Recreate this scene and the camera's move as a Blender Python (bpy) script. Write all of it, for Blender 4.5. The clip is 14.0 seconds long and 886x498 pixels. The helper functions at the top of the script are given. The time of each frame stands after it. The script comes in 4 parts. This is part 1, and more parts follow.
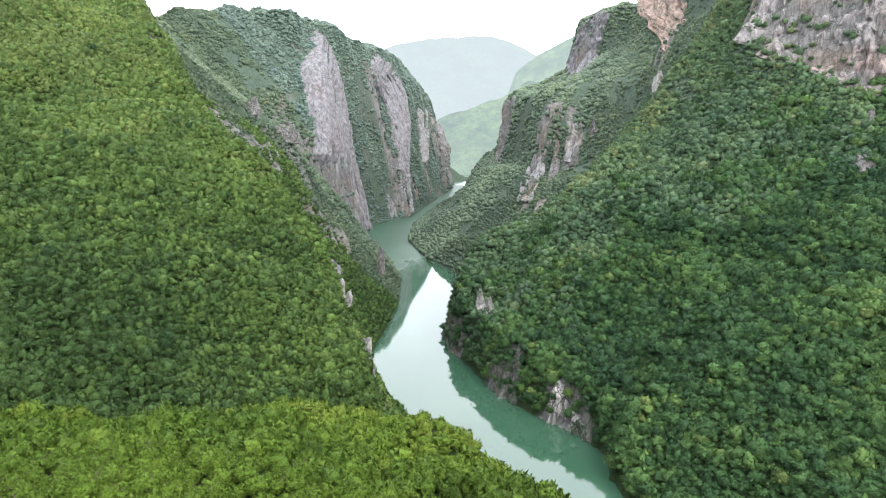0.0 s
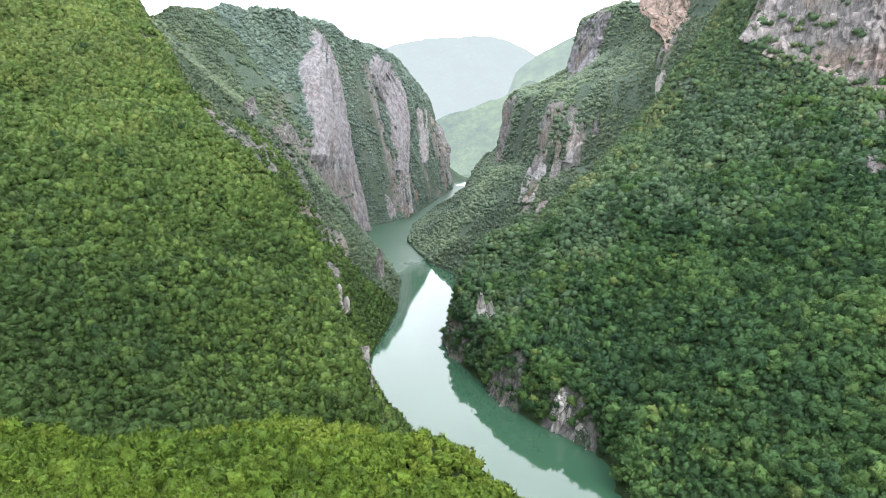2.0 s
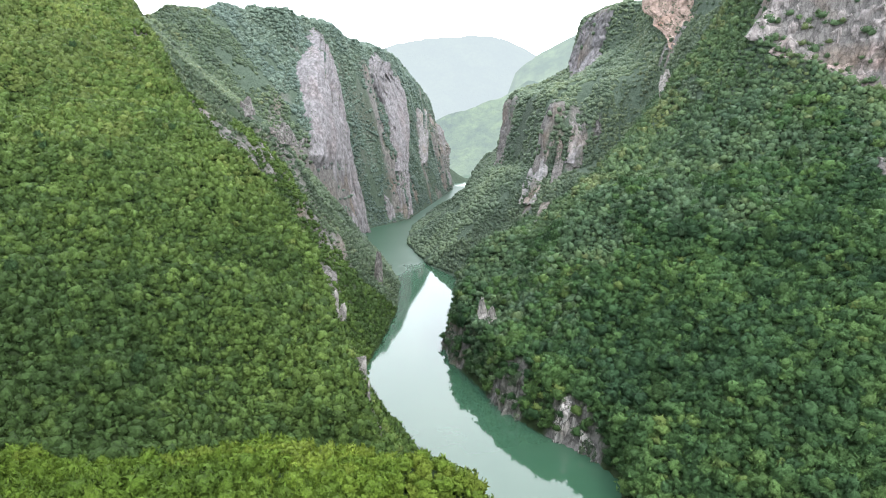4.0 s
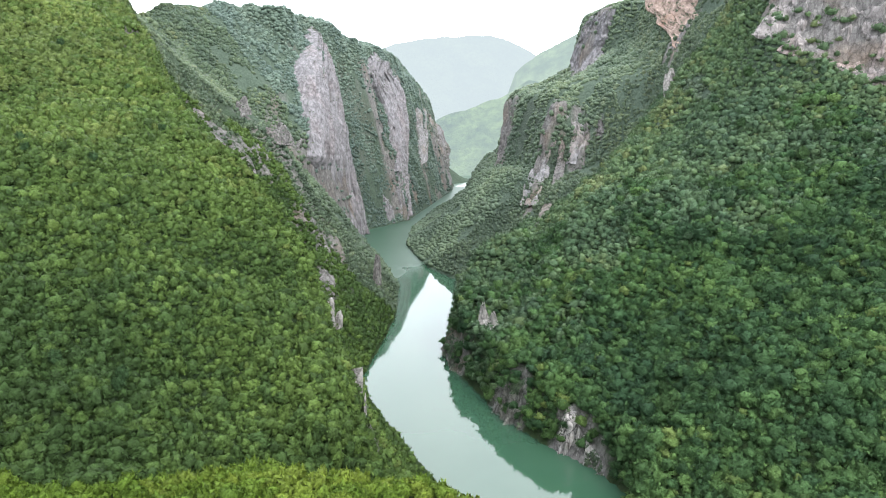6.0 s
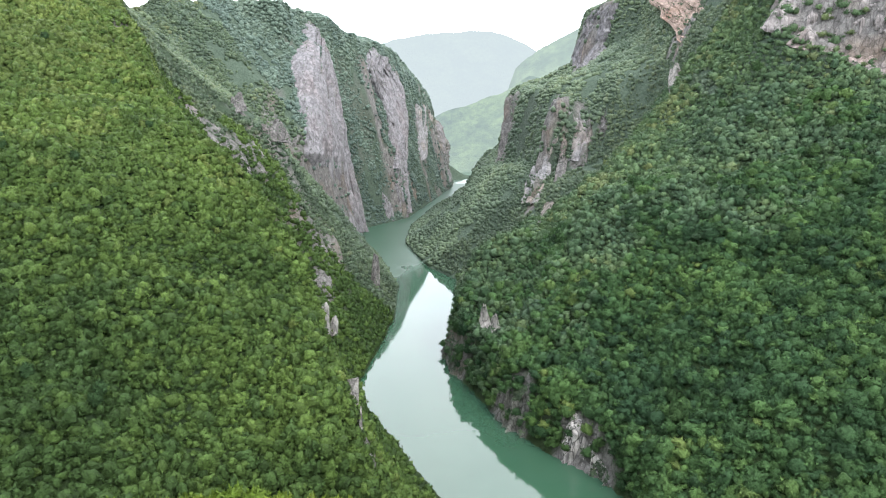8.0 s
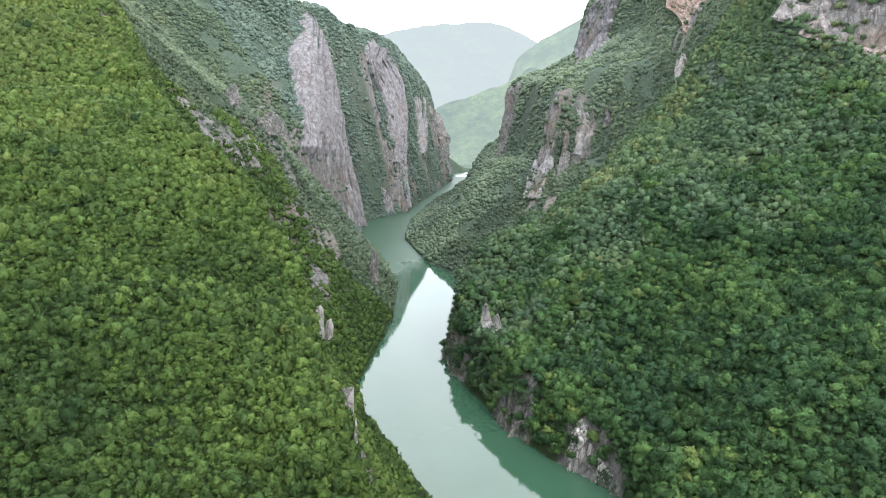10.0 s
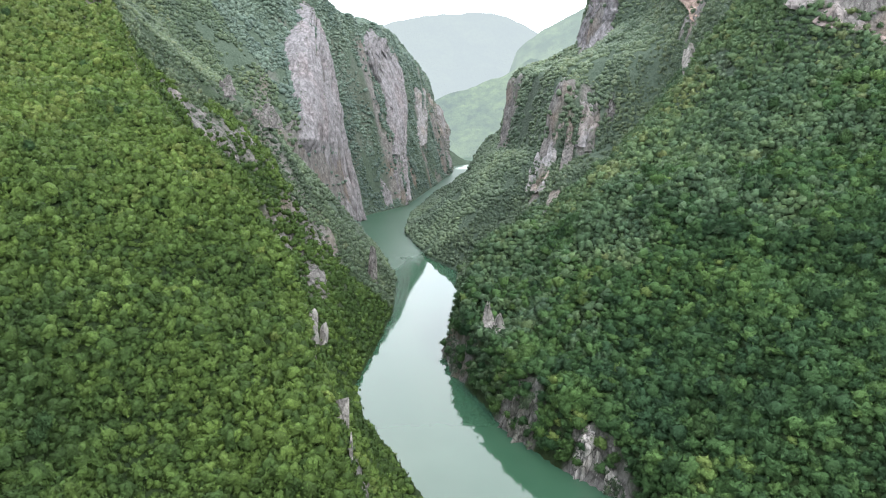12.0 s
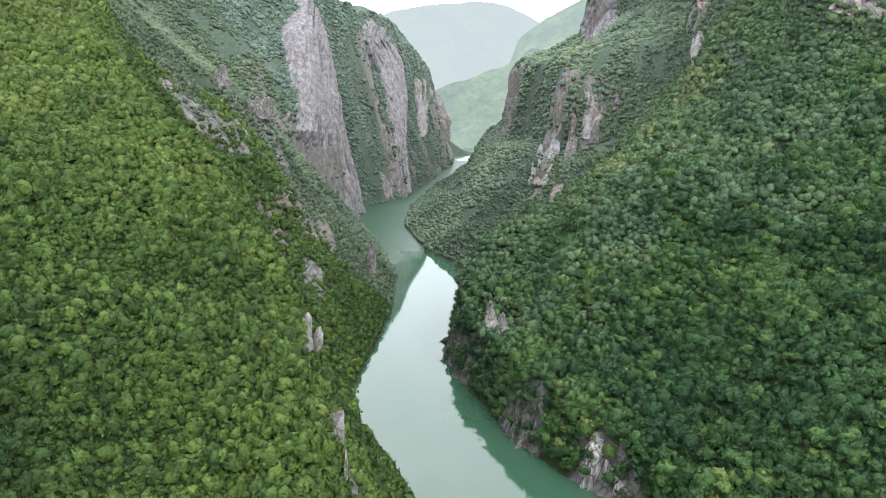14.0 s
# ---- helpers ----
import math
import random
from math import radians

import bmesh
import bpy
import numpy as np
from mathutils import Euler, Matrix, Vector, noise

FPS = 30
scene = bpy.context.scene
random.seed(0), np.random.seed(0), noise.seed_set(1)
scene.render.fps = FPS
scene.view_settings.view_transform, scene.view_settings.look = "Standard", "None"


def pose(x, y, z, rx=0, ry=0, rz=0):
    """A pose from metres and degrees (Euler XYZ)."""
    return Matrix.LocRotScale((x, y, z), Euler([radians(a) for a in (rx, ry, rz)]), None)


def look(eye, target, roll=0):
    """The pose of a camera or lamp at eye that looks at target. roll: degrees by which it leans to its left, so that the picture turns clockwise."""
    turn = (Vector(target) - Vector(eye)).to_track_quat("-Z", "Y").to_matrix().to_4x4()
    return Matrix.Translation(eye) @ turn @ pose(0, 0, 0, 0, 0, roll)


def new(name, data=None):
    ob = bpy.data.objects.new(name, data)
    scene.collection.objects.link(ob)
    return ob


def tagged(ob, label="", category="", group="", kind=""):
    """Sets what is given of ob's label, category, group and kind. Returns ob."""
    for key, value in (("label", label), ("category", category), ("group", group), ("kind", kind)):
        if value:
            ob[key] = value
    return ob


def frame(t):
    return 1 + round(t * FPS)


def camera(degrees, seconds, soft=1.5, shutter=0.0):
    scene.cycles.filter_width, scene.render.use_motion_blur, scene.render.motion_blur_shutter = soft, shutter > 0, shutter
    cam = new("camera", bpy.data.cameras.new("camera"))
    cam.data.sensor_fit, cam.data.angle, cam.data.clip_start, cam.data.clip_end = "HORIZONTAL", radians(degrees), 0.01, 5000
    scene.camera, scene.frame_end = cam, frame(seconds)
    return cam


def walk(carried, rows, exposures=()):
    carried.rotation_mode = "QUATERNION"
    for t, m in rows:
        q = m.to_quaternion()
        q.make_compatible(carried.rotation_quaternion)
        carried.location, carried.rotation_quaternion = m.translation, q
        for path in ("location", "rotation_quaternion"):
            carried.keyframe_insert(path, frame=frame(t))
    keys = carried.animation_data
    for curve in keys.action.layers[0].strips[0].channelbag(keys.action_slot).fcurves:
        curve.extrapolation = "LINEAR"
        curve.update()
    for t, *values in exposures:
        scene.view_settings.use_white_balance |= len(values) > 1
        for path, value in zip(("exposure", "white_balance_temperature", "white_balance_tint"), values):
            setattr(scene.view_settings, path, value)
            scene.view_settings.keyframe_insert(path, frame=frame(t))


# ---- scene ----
cam = camera(71.3, 14.0, soft=1.1)
METRES, EYE, TILT, LEAN, TURN = 100.0, 197.0, -12.2, 0.0, 0.0
ROWS = [
    (0.0, 0.0, 0.0, 0.0, 0.0, 0.0, -0.0),
    (0.5, -0.0011, 0.0261, 0.0062, -0.01, -0.0, -0.0),
    (1.0, -0.002, 0.0527, 0.0125, -0.02, -0.01, -0.01),
    (1.5, -0.0029, 0.0805, 0.0187, -0.03, -0.0, 0.01),
    (2.0, -0.0035, 0.1094, 0.0254, -0.04, -0.0, 0.02),
    (2.5, -0.0042, 0.1393, 0.0316, -0.03, 0.01, 0.0),
    (3.0, -0.0044, 0.1698, 0.0382, -0.04, 0.01, 0.02),
    (5.5, -0.0058, 0.3285, 0.0731, -0.07, 0.03, 0.13),
    (6.0, -0.0058, 0.3626, 0.0802, -0.07, 0.01, 0.11),
    (6.5, -0.0054, 0.397, 0.0879, -0.07, -0.04, 0.13),
    (7.0, -0.0055, 0.4325, 0.0959, -0.08, -0.12, 0.15),
    (7.5, -0.0058, 0.4689, 0.1039, -0.09, -0.22, 0.16),
    (8.0, -0.0059, 0.5057, 0.112, -0.09, -0.34, 0.16),
    (10.5, -0.0067, 0.6967, 0.1546, -0.09, -1.21, 0.22),
    (11.0, -0.0074, 0.7362, 0.1629, -0.09, -1.39, 0.24),
    (11.5, -0.0081, 0.7757, 0.1714, -0.08, -1.58, 0.24),
    (12.0, -0.0093, 0.8154, 0.1801, -0.08, -1.78, 0.25),
    (12.5, -0.01, 0.8553, 0.1888, -0.06, -2.0, 0.26),
    (13.0, -0.011, 0.8956, 0.1979, -0.06, -2.21, 0.25),
    (13.5, -0.012, 0.936, 0.2069, -0.04, -2.43, 0.24),
    (14.0, -0.0132, 0.9763, 0.2157, -0.05, -2.63, 0.25),
]
walk(cam, [(t, pose(0, 0, EYE, TILT, LEAN, TURN) @ pose(METRES * x, METRES * y, METRES * z, 90 + pitch, roll, yaw)) for t, x, y, z, yaw, pitch, roll in ROWS],
     exposures=[(0.0, 0.07), (7.0, 0.03), (14.0, -0.09)])

# ---- sky, sun and exposure ----
world = bpy.data.worlds.new("overcast_sky")
scene.world = world
world.use_nodes = True
wn, wl = world.node_tree.nodes, world.node_tree.links
wn.clear()
sky = wn.new("ShaderNodeTexSky")
sky.sky_type, sky.sun_disc = "NISHITA", False
sky.sun_elevation, sky.sun_rotation = radians(48), radians(140)
sky.air_density, sky.dust_density = 1.0, 3.0
clear = wn.new("ShaderNodeBackground")
clear.inputs["Strength"].default_value = 0.1
wl.new(sky.outputs["Color"], clear.inputs["Color"])
coord = wn.new("ShaderNodeTexCoord")
veil = wn.new("ShaderNodeTexNoise")
veil.inputs["Scale"].default_value, veil.inputs["Detail"].default_value = 2.4, 5.0
wl.new(coord.outputs["Generated"], veil.inputs["Vector"])
ramp = wn.new("ShaderNodeValToRGB")
ramp.color_ramp.elements[0].position, ramp.color_ramp.elements[0].color = 0.34, (0.76, 0.82, 0.92, 1)
ramp.color_ramp.elements[1].position, ramp.color_ramp.elements[1].color = 0.66, (1.0, 1.02, 1.07, 1)
wl.new(veil.outputs["Fac"], ramp.inputs["Fac"])
cloud = wn.new("ShaderNodeBackground")
cloud.inputs["Strength"].default_value = 4.95
wl.new(ramp.outputs["Color"], cloud.inputs["Color"])
cover = wn.new("ShaderNodeMixShader")
cover.inputs["Fac"].default_value = 0.85
wl.new(clear.outputs["Background"], cover.inputs[1])
wl.new(cloud.outputs["Background"], cover.inputs[2])
wl.new(cover.outputs["Shader"], wn.new("ShaderNodeOutputWorld").inputs["Surface"])

sun_data = bpy.data.lights.new("sun", "SUN")
sun_data.energy, sun_data.angle, sun_data.color = 2.9, radians(18), (1.0, 0.96, 0.88)
sun = new("sun", sun_data)
sun.matrix_world = look((300, -300, 500), (0, 0, 0))


# ---- materials ----
def material(name):
    m = bpy.data.materials.new(name)
    m.use_nodes = True
    return m, m.node_tree.nodes, m.node_tree.links, m.node_tree.nodes["Principled BSDF"]


def noise_node(nodes, links, scale, detail=6.0, rough=0.6, stretch=None):
    tex = nodes.new("ShaderNodeTexNoise")
    tex.inputs["Scale"].default_value, tex.inputs["Detail"].default_value, tex.inputs["Roughness"].default_value = scale, detail, rough
    geo = nodes.new("ShaderNodeNewGeometry")
    if stretch:
        mp = nodes.new("ShaderNodeMapping")
        mp.inputs["Scale"].default_value = stretch
        links.new(geo.outputs["Position"], mp.inputs["Vector"])
        links.new(mp.outputs["Vector"], tex.inputs["Vector"])
    else:
        links.new(geo.outputs["Position"], tex.inputs["Vector"])
    return tex.outputs["Fac"]


def ramp_node(nodes, links, fac, stops):
    r = nodes.new("ShaderNodeValToRGB")
    els = r.color_ramp.elements
    while len(els) < len(stops):
        els.new(0.5)
    for e, (p, c) in zip(els, stops):
        e.position, e.color = p, (*c, 1)
    links.new(fac, r.inputs["Fac"])
    return r.outputs["Color"]


def mix_node(nodes, links, fac, a, b, blend="MIX"):
    mx = nodes.new("ShaderNodeMix")
    mx.data_type, mx.blend_type = "RGBA", blend
    for sock, v in ((mx.inputs[0], fac), (mx.inputs[6], a), (mx.inputs[7], b)):
        if isinstance(v, (int, float)):
            sock.default_value = v
        elif isinstance(v, tuple):
            sock.default_value = (*v, 1)
        else:
            links.new(v, sock)
    return mx.outputs[2]


def attribute_node(nodes, name):
    a = nodes.new("ShaderNodeAttribute")
    a.attribute_name = name
    return a.outputs["Fac"]


def cracks(nodes, links, scale, stretch):
    """Dark joints between blocks: 0 in the joint, 1 on the block."""
    geo = nodes.new("ShaderNodeNewGeometry")
    mp = nodes.new("ShaderNodeMapping")
    mp.inputs["Scale"].default_value = stretch
    links.new(geo.outputs["Position"], mp.inputs["Vector"])
    warp = nodes.new("ShaderNodeTexNoise")
    warp.inputs["Scale"].default_value, warp.inputs["Detail"].default_value = 0.4, 4.0
    links.new(mp.outputs["Vector"], warp.inputs["Vector"])
    add = nodes.new("ShaderNodeVectorMath")
    add.operation = "MULTIPLY_ADD"
    add.inputs[1].default_value = (4, 4, 4)
    links.new(warp.outputs["Color"], add.inputs[0])
    links.new(mp.outputs["Vector"], add.inputs[2])
    vor = nodes.new("ShaderNodeTexVoronoi")
    vor.feature = "DISTANCE_TO_EDGE"
    vor.inputs["Scale"].default_value = scale
    links.new(add.outputs["Vector"], vor.inputs["Vector"])
    return vor.outputs["Distance"]


def rock_colours(nodes, links, pale=1.0, tone=(1.0, 0.96, 0.90), rust=(1.0, 0.84, 0.72), block=0.22, soft=0.0):
    """Limestone: mottled grey blocks with dark joints, water streaks, lichen and rusty patches."""
    base = ramp_node(nodes, links, noise_node(nodes, links, 0.16, 9, 0.72, (1, 1, 0.6)),
                     [(0.30, tuple(0.12 * pale * c for c in tone)), (0.47, tuple(0.20 * pale * c for c in tone)), (0.62, tuple(0.30 * pale * c for c in tone))])
    # soft above 0 flattens the contrast, as haze does over far rock
    low = 0.52 + 0.25 * soft
    streak = ramp_node(nodes, links, noise_node(nodes, links, 0.45 - 0.25 * soft, 5, 0.65, (1, 1, 0.08)), [(0.38, (low, low, low)), (0.58, (1, 1, 1))])
    joint = ramp_node(nodes, links, cracks(nodes, links, block, (1, 1, 0.38)), [(0.0, (0.42 + 0.45 * soft,) * 3), (0.09, (1, 1, 1))])
    fine = ramp_node(nodes, links, noise_node(nodes, links, 1.1, 6, 0.7), [(0.32, (0.78, 0.78, 0.77)), (0.6, (1.08, 1.08, 1.08))])
    patch = ramp_node(nodes, links, noise_node(nodes, links, 0.022, 4, 0.55), [(0.5, (1, 1, 1)), (0.70, rust)])
    col = mix_node(nodes, links, 0.8, base, streak, "MULTIPLY")
    for other in (joint, fine, patch):
        col = mix_node(nodes, links, 1.0, col, other, "MULTIPLY")
    return col


def bump(nodes, links, bsdf, height, strength, distance):
    b = nodes.new("ShaderNodeBump")
    b.inputs["Strength"].default_value, b.inputs["Distance"].default_value = strength, distance
    links.new(height, b.inputs["Height"])
    links.new(b.outputs["Normal"], bsdf.inputs["Normal"])


def rock_material(name, pale=1.0, tone=(1.0, 0.98, 0.91), rust=(1.0, 0.86, 0.74), block=0.22, soft=0.0):
    m, n, l, b = material(name)
    l.new(rock_colours(n, l, pale, tone, rust, block, soft), b.inputs["Base Color"])
    b.inputs["Roughness"].default_value = 0.92
    b.inputs["Specular IOR Level"].default_value = 0.2
    bump(n, l, b, noise_node(n, l, 0.7 - 0.4 * soft, 9, 0.7, (1, 1, 0.4)), 1.0, 1.6)
    return m


def ground_material():
    """Forest floor and scrub, with bare limestone where the attribute rock is high."""
    m, n, l, b = material("hillside_ground")
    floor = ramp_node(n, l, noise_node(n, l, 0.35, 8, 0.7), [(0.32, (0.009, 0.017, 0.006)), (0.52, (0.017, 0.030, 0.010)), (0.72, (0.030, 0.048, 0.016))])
    # scrub: real cover of the far slopes, made paler and bluer for haze
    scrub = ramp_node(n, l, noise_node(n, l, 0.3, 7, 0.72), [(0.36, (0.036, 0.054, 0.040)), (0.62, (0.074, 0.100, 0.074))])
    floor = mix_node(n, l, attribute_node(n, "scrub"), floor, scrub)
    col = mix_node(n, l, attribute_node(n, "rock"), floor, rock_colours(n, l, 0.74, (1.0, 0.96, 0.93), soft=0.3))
    l.new(col, b.inputs["Base Color"])
    b.inputs["Roughness"].default_value = 0.95
    b.inputs["Specular IOR Level"].default_value = 0.1
    bump(n, l, b, noise_node(n, l, 0.4, 9, 0.7), 1.0, 1.8)
    return m


def leaf_material(name, dark, mid, light, yellow, spread_of_leaves=0.20, gloss=0.14, relief=0.8, sheen=0.0):
    """Foliage: tint (one value a tree) picks the green; stand is the slow change over the slope."""
    m, n, l, b = material(name)
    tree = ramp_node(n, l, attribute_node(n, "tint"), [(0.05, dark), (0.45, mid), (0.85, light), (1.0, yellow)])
    stand = ramp_node(n, l, noise_node(n, l, 0.014, 3, 0.5), [(0.35, (0.80, 0.84, 0.86)), (0.65, (1.14, 1.12, 1.04))])
    geo = n.new("ShaderNodeNewGeometry")
    leaf = ramp_node(n, l, geo.outputs["Random Per Island"], [(0.0, (1 - 0.8 * spread_of_leaves,) * 3), (1.0, (1 + spread_of_leaves,) * 3)])
    low, high = 1 - 1.5 * spread_of_leaves, 1 + 0.9 * spread_of_leaves
    sprays = ramp_node(n, l, noise_node(n, l, 1.5, 4, 0.7), [(0.34, (low, low, low)), (0.64, (high, high, high))])
    leaf = mix_node(n, l, 1.0, leaf, sprays, "MULTIPLY")
    l.new(mix_node(n, l, 1.0, mix_node(n, l, 1.0, tree, stand, "MULTIPLY"), leaf, "MULTIPLY"), b.inputs["Base Color"])
    b.inputs["Roughness"].default_value = 0.62
    b.inputs["Specular IOR Level"].default_value = gloss
    # bluish sheen stands in for haze over the farther woods
    if sheen:
        b.inputs["Sheen Weight"].default_value, b.inputs["Sheen Roughness"].default_value = sheen, 0.6
        b.inputs["Sheen Tint"].default_value = (0.88, 0.95, 1.0, 1)
    bump(n, l, b, noise_node(n, l, 1.3, 4, 0.65), relief, 1.2)
    return m


def water_material():
    m, n, l, b = material("jade_water")
    l.new(ramp_node(n, l, noise_node(n, l, 0.012, 3), [(0.35, (0.023, 0.060, 0.036)), (0.7, (0.030, 0.069, 0.044))]), b.inputs["Base Color"])
    b.inputs["IOR"].default_value = 1.64
    # riffles beyond the first bend
    geo = n.new("ShaderNodeNewGeometry")
    xyz = n.new("ShaderNodeSeparateXYZ")
    l.new(geo.outputs["Position"], xyz.inputs["Vector"])
    reach = n.new("ShaderNodeMapRange")
    for k, v in enumerate((980.0, 1060.0, 0.04, 0.36)):
        reach.inputs[k + 1].default_value = v
    ruffle = n.new("ShaderNodeMath")
    ruffle.operation = "MULTIPLY_ADD"
    ruffle.inputs[1].default_value = 420.0
    l.new(noise_node(n, l, 0.02, 3, 0.5, (1.0, 0.35, 1.0)), ruffle.inputs[0])
    l.new(xyz.outputs["Y"], ruffle.inputs[2])
    l.new(ruffle.outputs["Value"], reach.inputs["Value"])
    l.new(reach.outputs["Result"], b.inputs["Roughness"])
    bump(n, l, b, noise_node(n, l, 0.35, 4, 0.5), 0.05, 0.12)
    return m


GROUND = ground_material()
LIMESTONE = rock_material("grey_limestone", 0.85, (1.0, 0.95, 0.84))
WATER = water_material()
LEAF_KNOLL = leaf_material("young_oak_leaves", (0.040, 0.071, 0.012), (0.060, 0.101, 0.014), (0.076, 0.120, 0.017), (0.097, 0.134, 0.021), 0.26, 0.08)
# sun and shade put into the leaf colour: left slope lighter, right darker
LEAF_LEFT = leaf_material("sunlit_side_oak_leaves", (0.031, 0.057, 0.016), (0.055, 0.091, 0.022), (0.070, 0.110, 0.028), (0.090, 0.122, 0.033), 0.28, 0.10)
LEAF_RIGHT = leaf_material("shaded_side_oak_leaves", (0.020, 0.046, 0.021), (0.038, 0.078, 0.028), (0.060, 0.108, 0.033), (0.088, 0.125, 0.039), 0.26, 0.10)
# farther woods: haze put into the leaf colour, paler and bluer than the trees
LEAF_UPPER = leaf_material("hazed_upper_oak_leaves", (0.028, 0.056, 0.030), (0.049, 0.086, 0.043), (0.070, 0.111, 0.048), (0.097, 0.124, 0.052), 0.22, 0.12, 0.7, 0.02)
LEAF_FAR = leaf_material("hazed_gorge_wood_leaves", (0.051, 0.078, 0.065), (0.067, 0.100, 0.081), (0.077, 0.111, 0.088), (0.084, 0.114, 0.088), 0.10, 0.18, 0.4, 0.06)
LEAF_RAVINE = leaf_material("hazed_ravine_oak_leaves", (0.037, 0.056, 0.034), (0.060, 0.088, 0.053), (0.082, 0.110, 0.063), (0.104, 0.124, 0.066), 0.18, 0.13, 0.6, 0.03)
LEAF_GORGE = leaf_material("hazed_gorge_oak_leaves", (0.050, 0.074, 0.048), (0.068, 0.099, 0.062), (0.085, 0.116, 0.069), (0.098, 0.123, 0.070), 0.10, 0.16, 0.4, 0.04)
BARK, bn, bl, bb = material("grey_brown_bark")
bl.new(ramp_node(bn, bl, noise_node(bn, bl, 6, 6, 0.6, (1, 1, 0.2)), [(0.3, (0.05, 0.04, 0.03)), (0.7, (0.16, 0.13, 0.10))]), bb.inputs["Base Color"])
bb.inputs["Roughness"].default_value = 0.9


# ---- the lie of the land ----
def lattice(ix, iy, seed):
    h = (ix.astype(np.int64) * 374761393 + iy.astype(np.int64) * 668265263 + seed * 974711) & 0x7FFFFFFF
    h = ((h ^ (h >> 13)) * 1274126177) & 0x7FFFFFFF
    return ((h ^ (h >> 16)) & 0xFFFF) / 65535.0


def wave(x, y, size, seed=0):
    """Smooth value noise from -1 to 1, with features about size metres wide."""
    x, y = np.asarray(x, float) / size, np.asarray(y, float) / size
    ix, iy = np.floor(x), np.floor(y)
    u, v = x - ix, y - iy
    u, v = u * u * (3 - 2 * u), v * v * (3 - 2 * v)
    a, b = lattice(ix, iy, seed), lattice(ix + 1, iy, seed)
    c, d = lattice(ix, iy + 1, seed), lattice(ix + 1, iy + 1, seed)
    return 2 * ((a * (1 - u) + b * u) * (1 - v) + (c * (1 - u) + d * u) * v) - 1


def fractal(x, y, size, octaves=4, seed=0):
    return sum(wave(x, y, size / 2 ** k, seed + k) * 0.5 ** k for k in range(octaves))


def ease(v, a, b):
    t = np.clip((v - a) / (b - a), 0, 1)
    return t * t * (3 - 2 * t)


def soft_min(a, b, k=8.0):
    h = np.clip(0.5 + 0.5 * (b - a) / k, 0, 1)
    return b * (1 - h) + a * h - k * h * (1 - h)


def soft_max(a, b, k=8.0):
    return -soft_min(-a, -b, k)


def beside(line, x, y):
    """Distance to a line of plan points: positive on its right-hand side."""
    best, sign = np.full(np.shape(x), 1e9), np.ones(np.shape(x))
    for (ax, ay), (bx, by) in zip(line, line[1:]):
        dx, dy = bx - ax, by - ay
        t = np.clip(((x - ax) * dx + (y - ay) * dy) / (dx * dx + dy * dy), 0, 1)
        px, py = x - ax - t * dx, y - ay - t * dy
        d = np.hypot(px, py)
        side = np.where(px * dy - py * dx >= 0, 1.0, -1.0)
        closer = d < best - 1e-6
        best, sign = np.where(closer, d, best), np.where(closer, side, sign)
    return best * sign


SHORE_LEFT = [(330, -700), (200, -150), (110, 110), (70, 200), (25, 290), (-15, 364), (-31, 399), (-51, 434), (-63, 480), (-55, 550), (-48, 630), (-51, 735),
              (-78, 850), (-114, 960), (-136, 1060), (-131, 1115), (-66, 1214), (-29, 1409), (26, 1700), (34, 1860), (160, 1975), (420, 2020)]
SHORE_RIGHT = [(450, -700), (260, -80), (190, 120), (140, 220), (97, 290), (93, 309), (99, 329), (87, 355), (75, 369), (61, 384), (50, 402), (37, 421), (29, 447), (8, 500), (0, 539), (12, 610),
               (17, 770), (-19, 833), (-54, 967), (-56, 1111), (-14, 1363), (92, 1687), (125, 1780), (220, 1870), (420, 1930)]
EDGE_LEFT = [(40, 190), (-20, 235), (-33, 260), (-39, 282), (-53, 306), (-59, 330), (-74, 356), (-100, 384), (-131, 408), (-169, 438), (-219, 520), (-300, 640)]
EDGE_RIGHT = [(8, 545), (35, 572), (63, 580), (102, 566), (140, 602), (178, 626), (236, 672), (293, 738), (380, 860)]
BAND_LOW = [(250, 745), (194, 768), (122, 830), (88, 985), (95, 1150), (140, 1400)]
BAND_HIGH = [(520, 400), (420, 485), (345, 537), (296, 588), (286, 625), (272, 700), (300, 765), (296, 800), (292, 860), (289, 930), (278, 952), (235, 1028), (212, 1062), (206, 1120), (260, 1300)]


# rock faces: plan points of the foot (the open side on the left hand), with the heights of foot and top
FACES = [
    ("pale_bank_cliff", [(92, 347, -2, 2), (87, 355, -2, 9), (82, 362, -2, 19), (77, 368, -2, 24), (71, 375, -2, 26), (66, 380, -2, 18)], 0.06, 2.5, "pale scarred limestone cliff at the water's edge"),
    ("grey_bank_cliff", [(53, 402, -2, 10), (49, 407, -2, 24), (43, 415, -2, 29), (38, 422, -2, 26), (33, 434, -2, 10)], 0.10, 3, "grey weathered limestone cliff with shrubs at the waterline"),
    ("river_nose_cliff", [(14, 482, -2, 12), (5, 510, -2, 22), (-1, 536, -2, 24), (4, 560, -2, 14)], 0.4, 7, "dark overgrown limestone nose above the river"),
]
BIG_FACES = [
    ("great_cliff", [(430, 478, 215, 290), (385, 510, 220, 300), (345, 537, 226, 306), (298, 586, 246, 324), (291, 604, 262, 328), (287, 616, 270, 326)], 0.5, 30, "tall pinkish grey limestone cliff above the woods"),
]
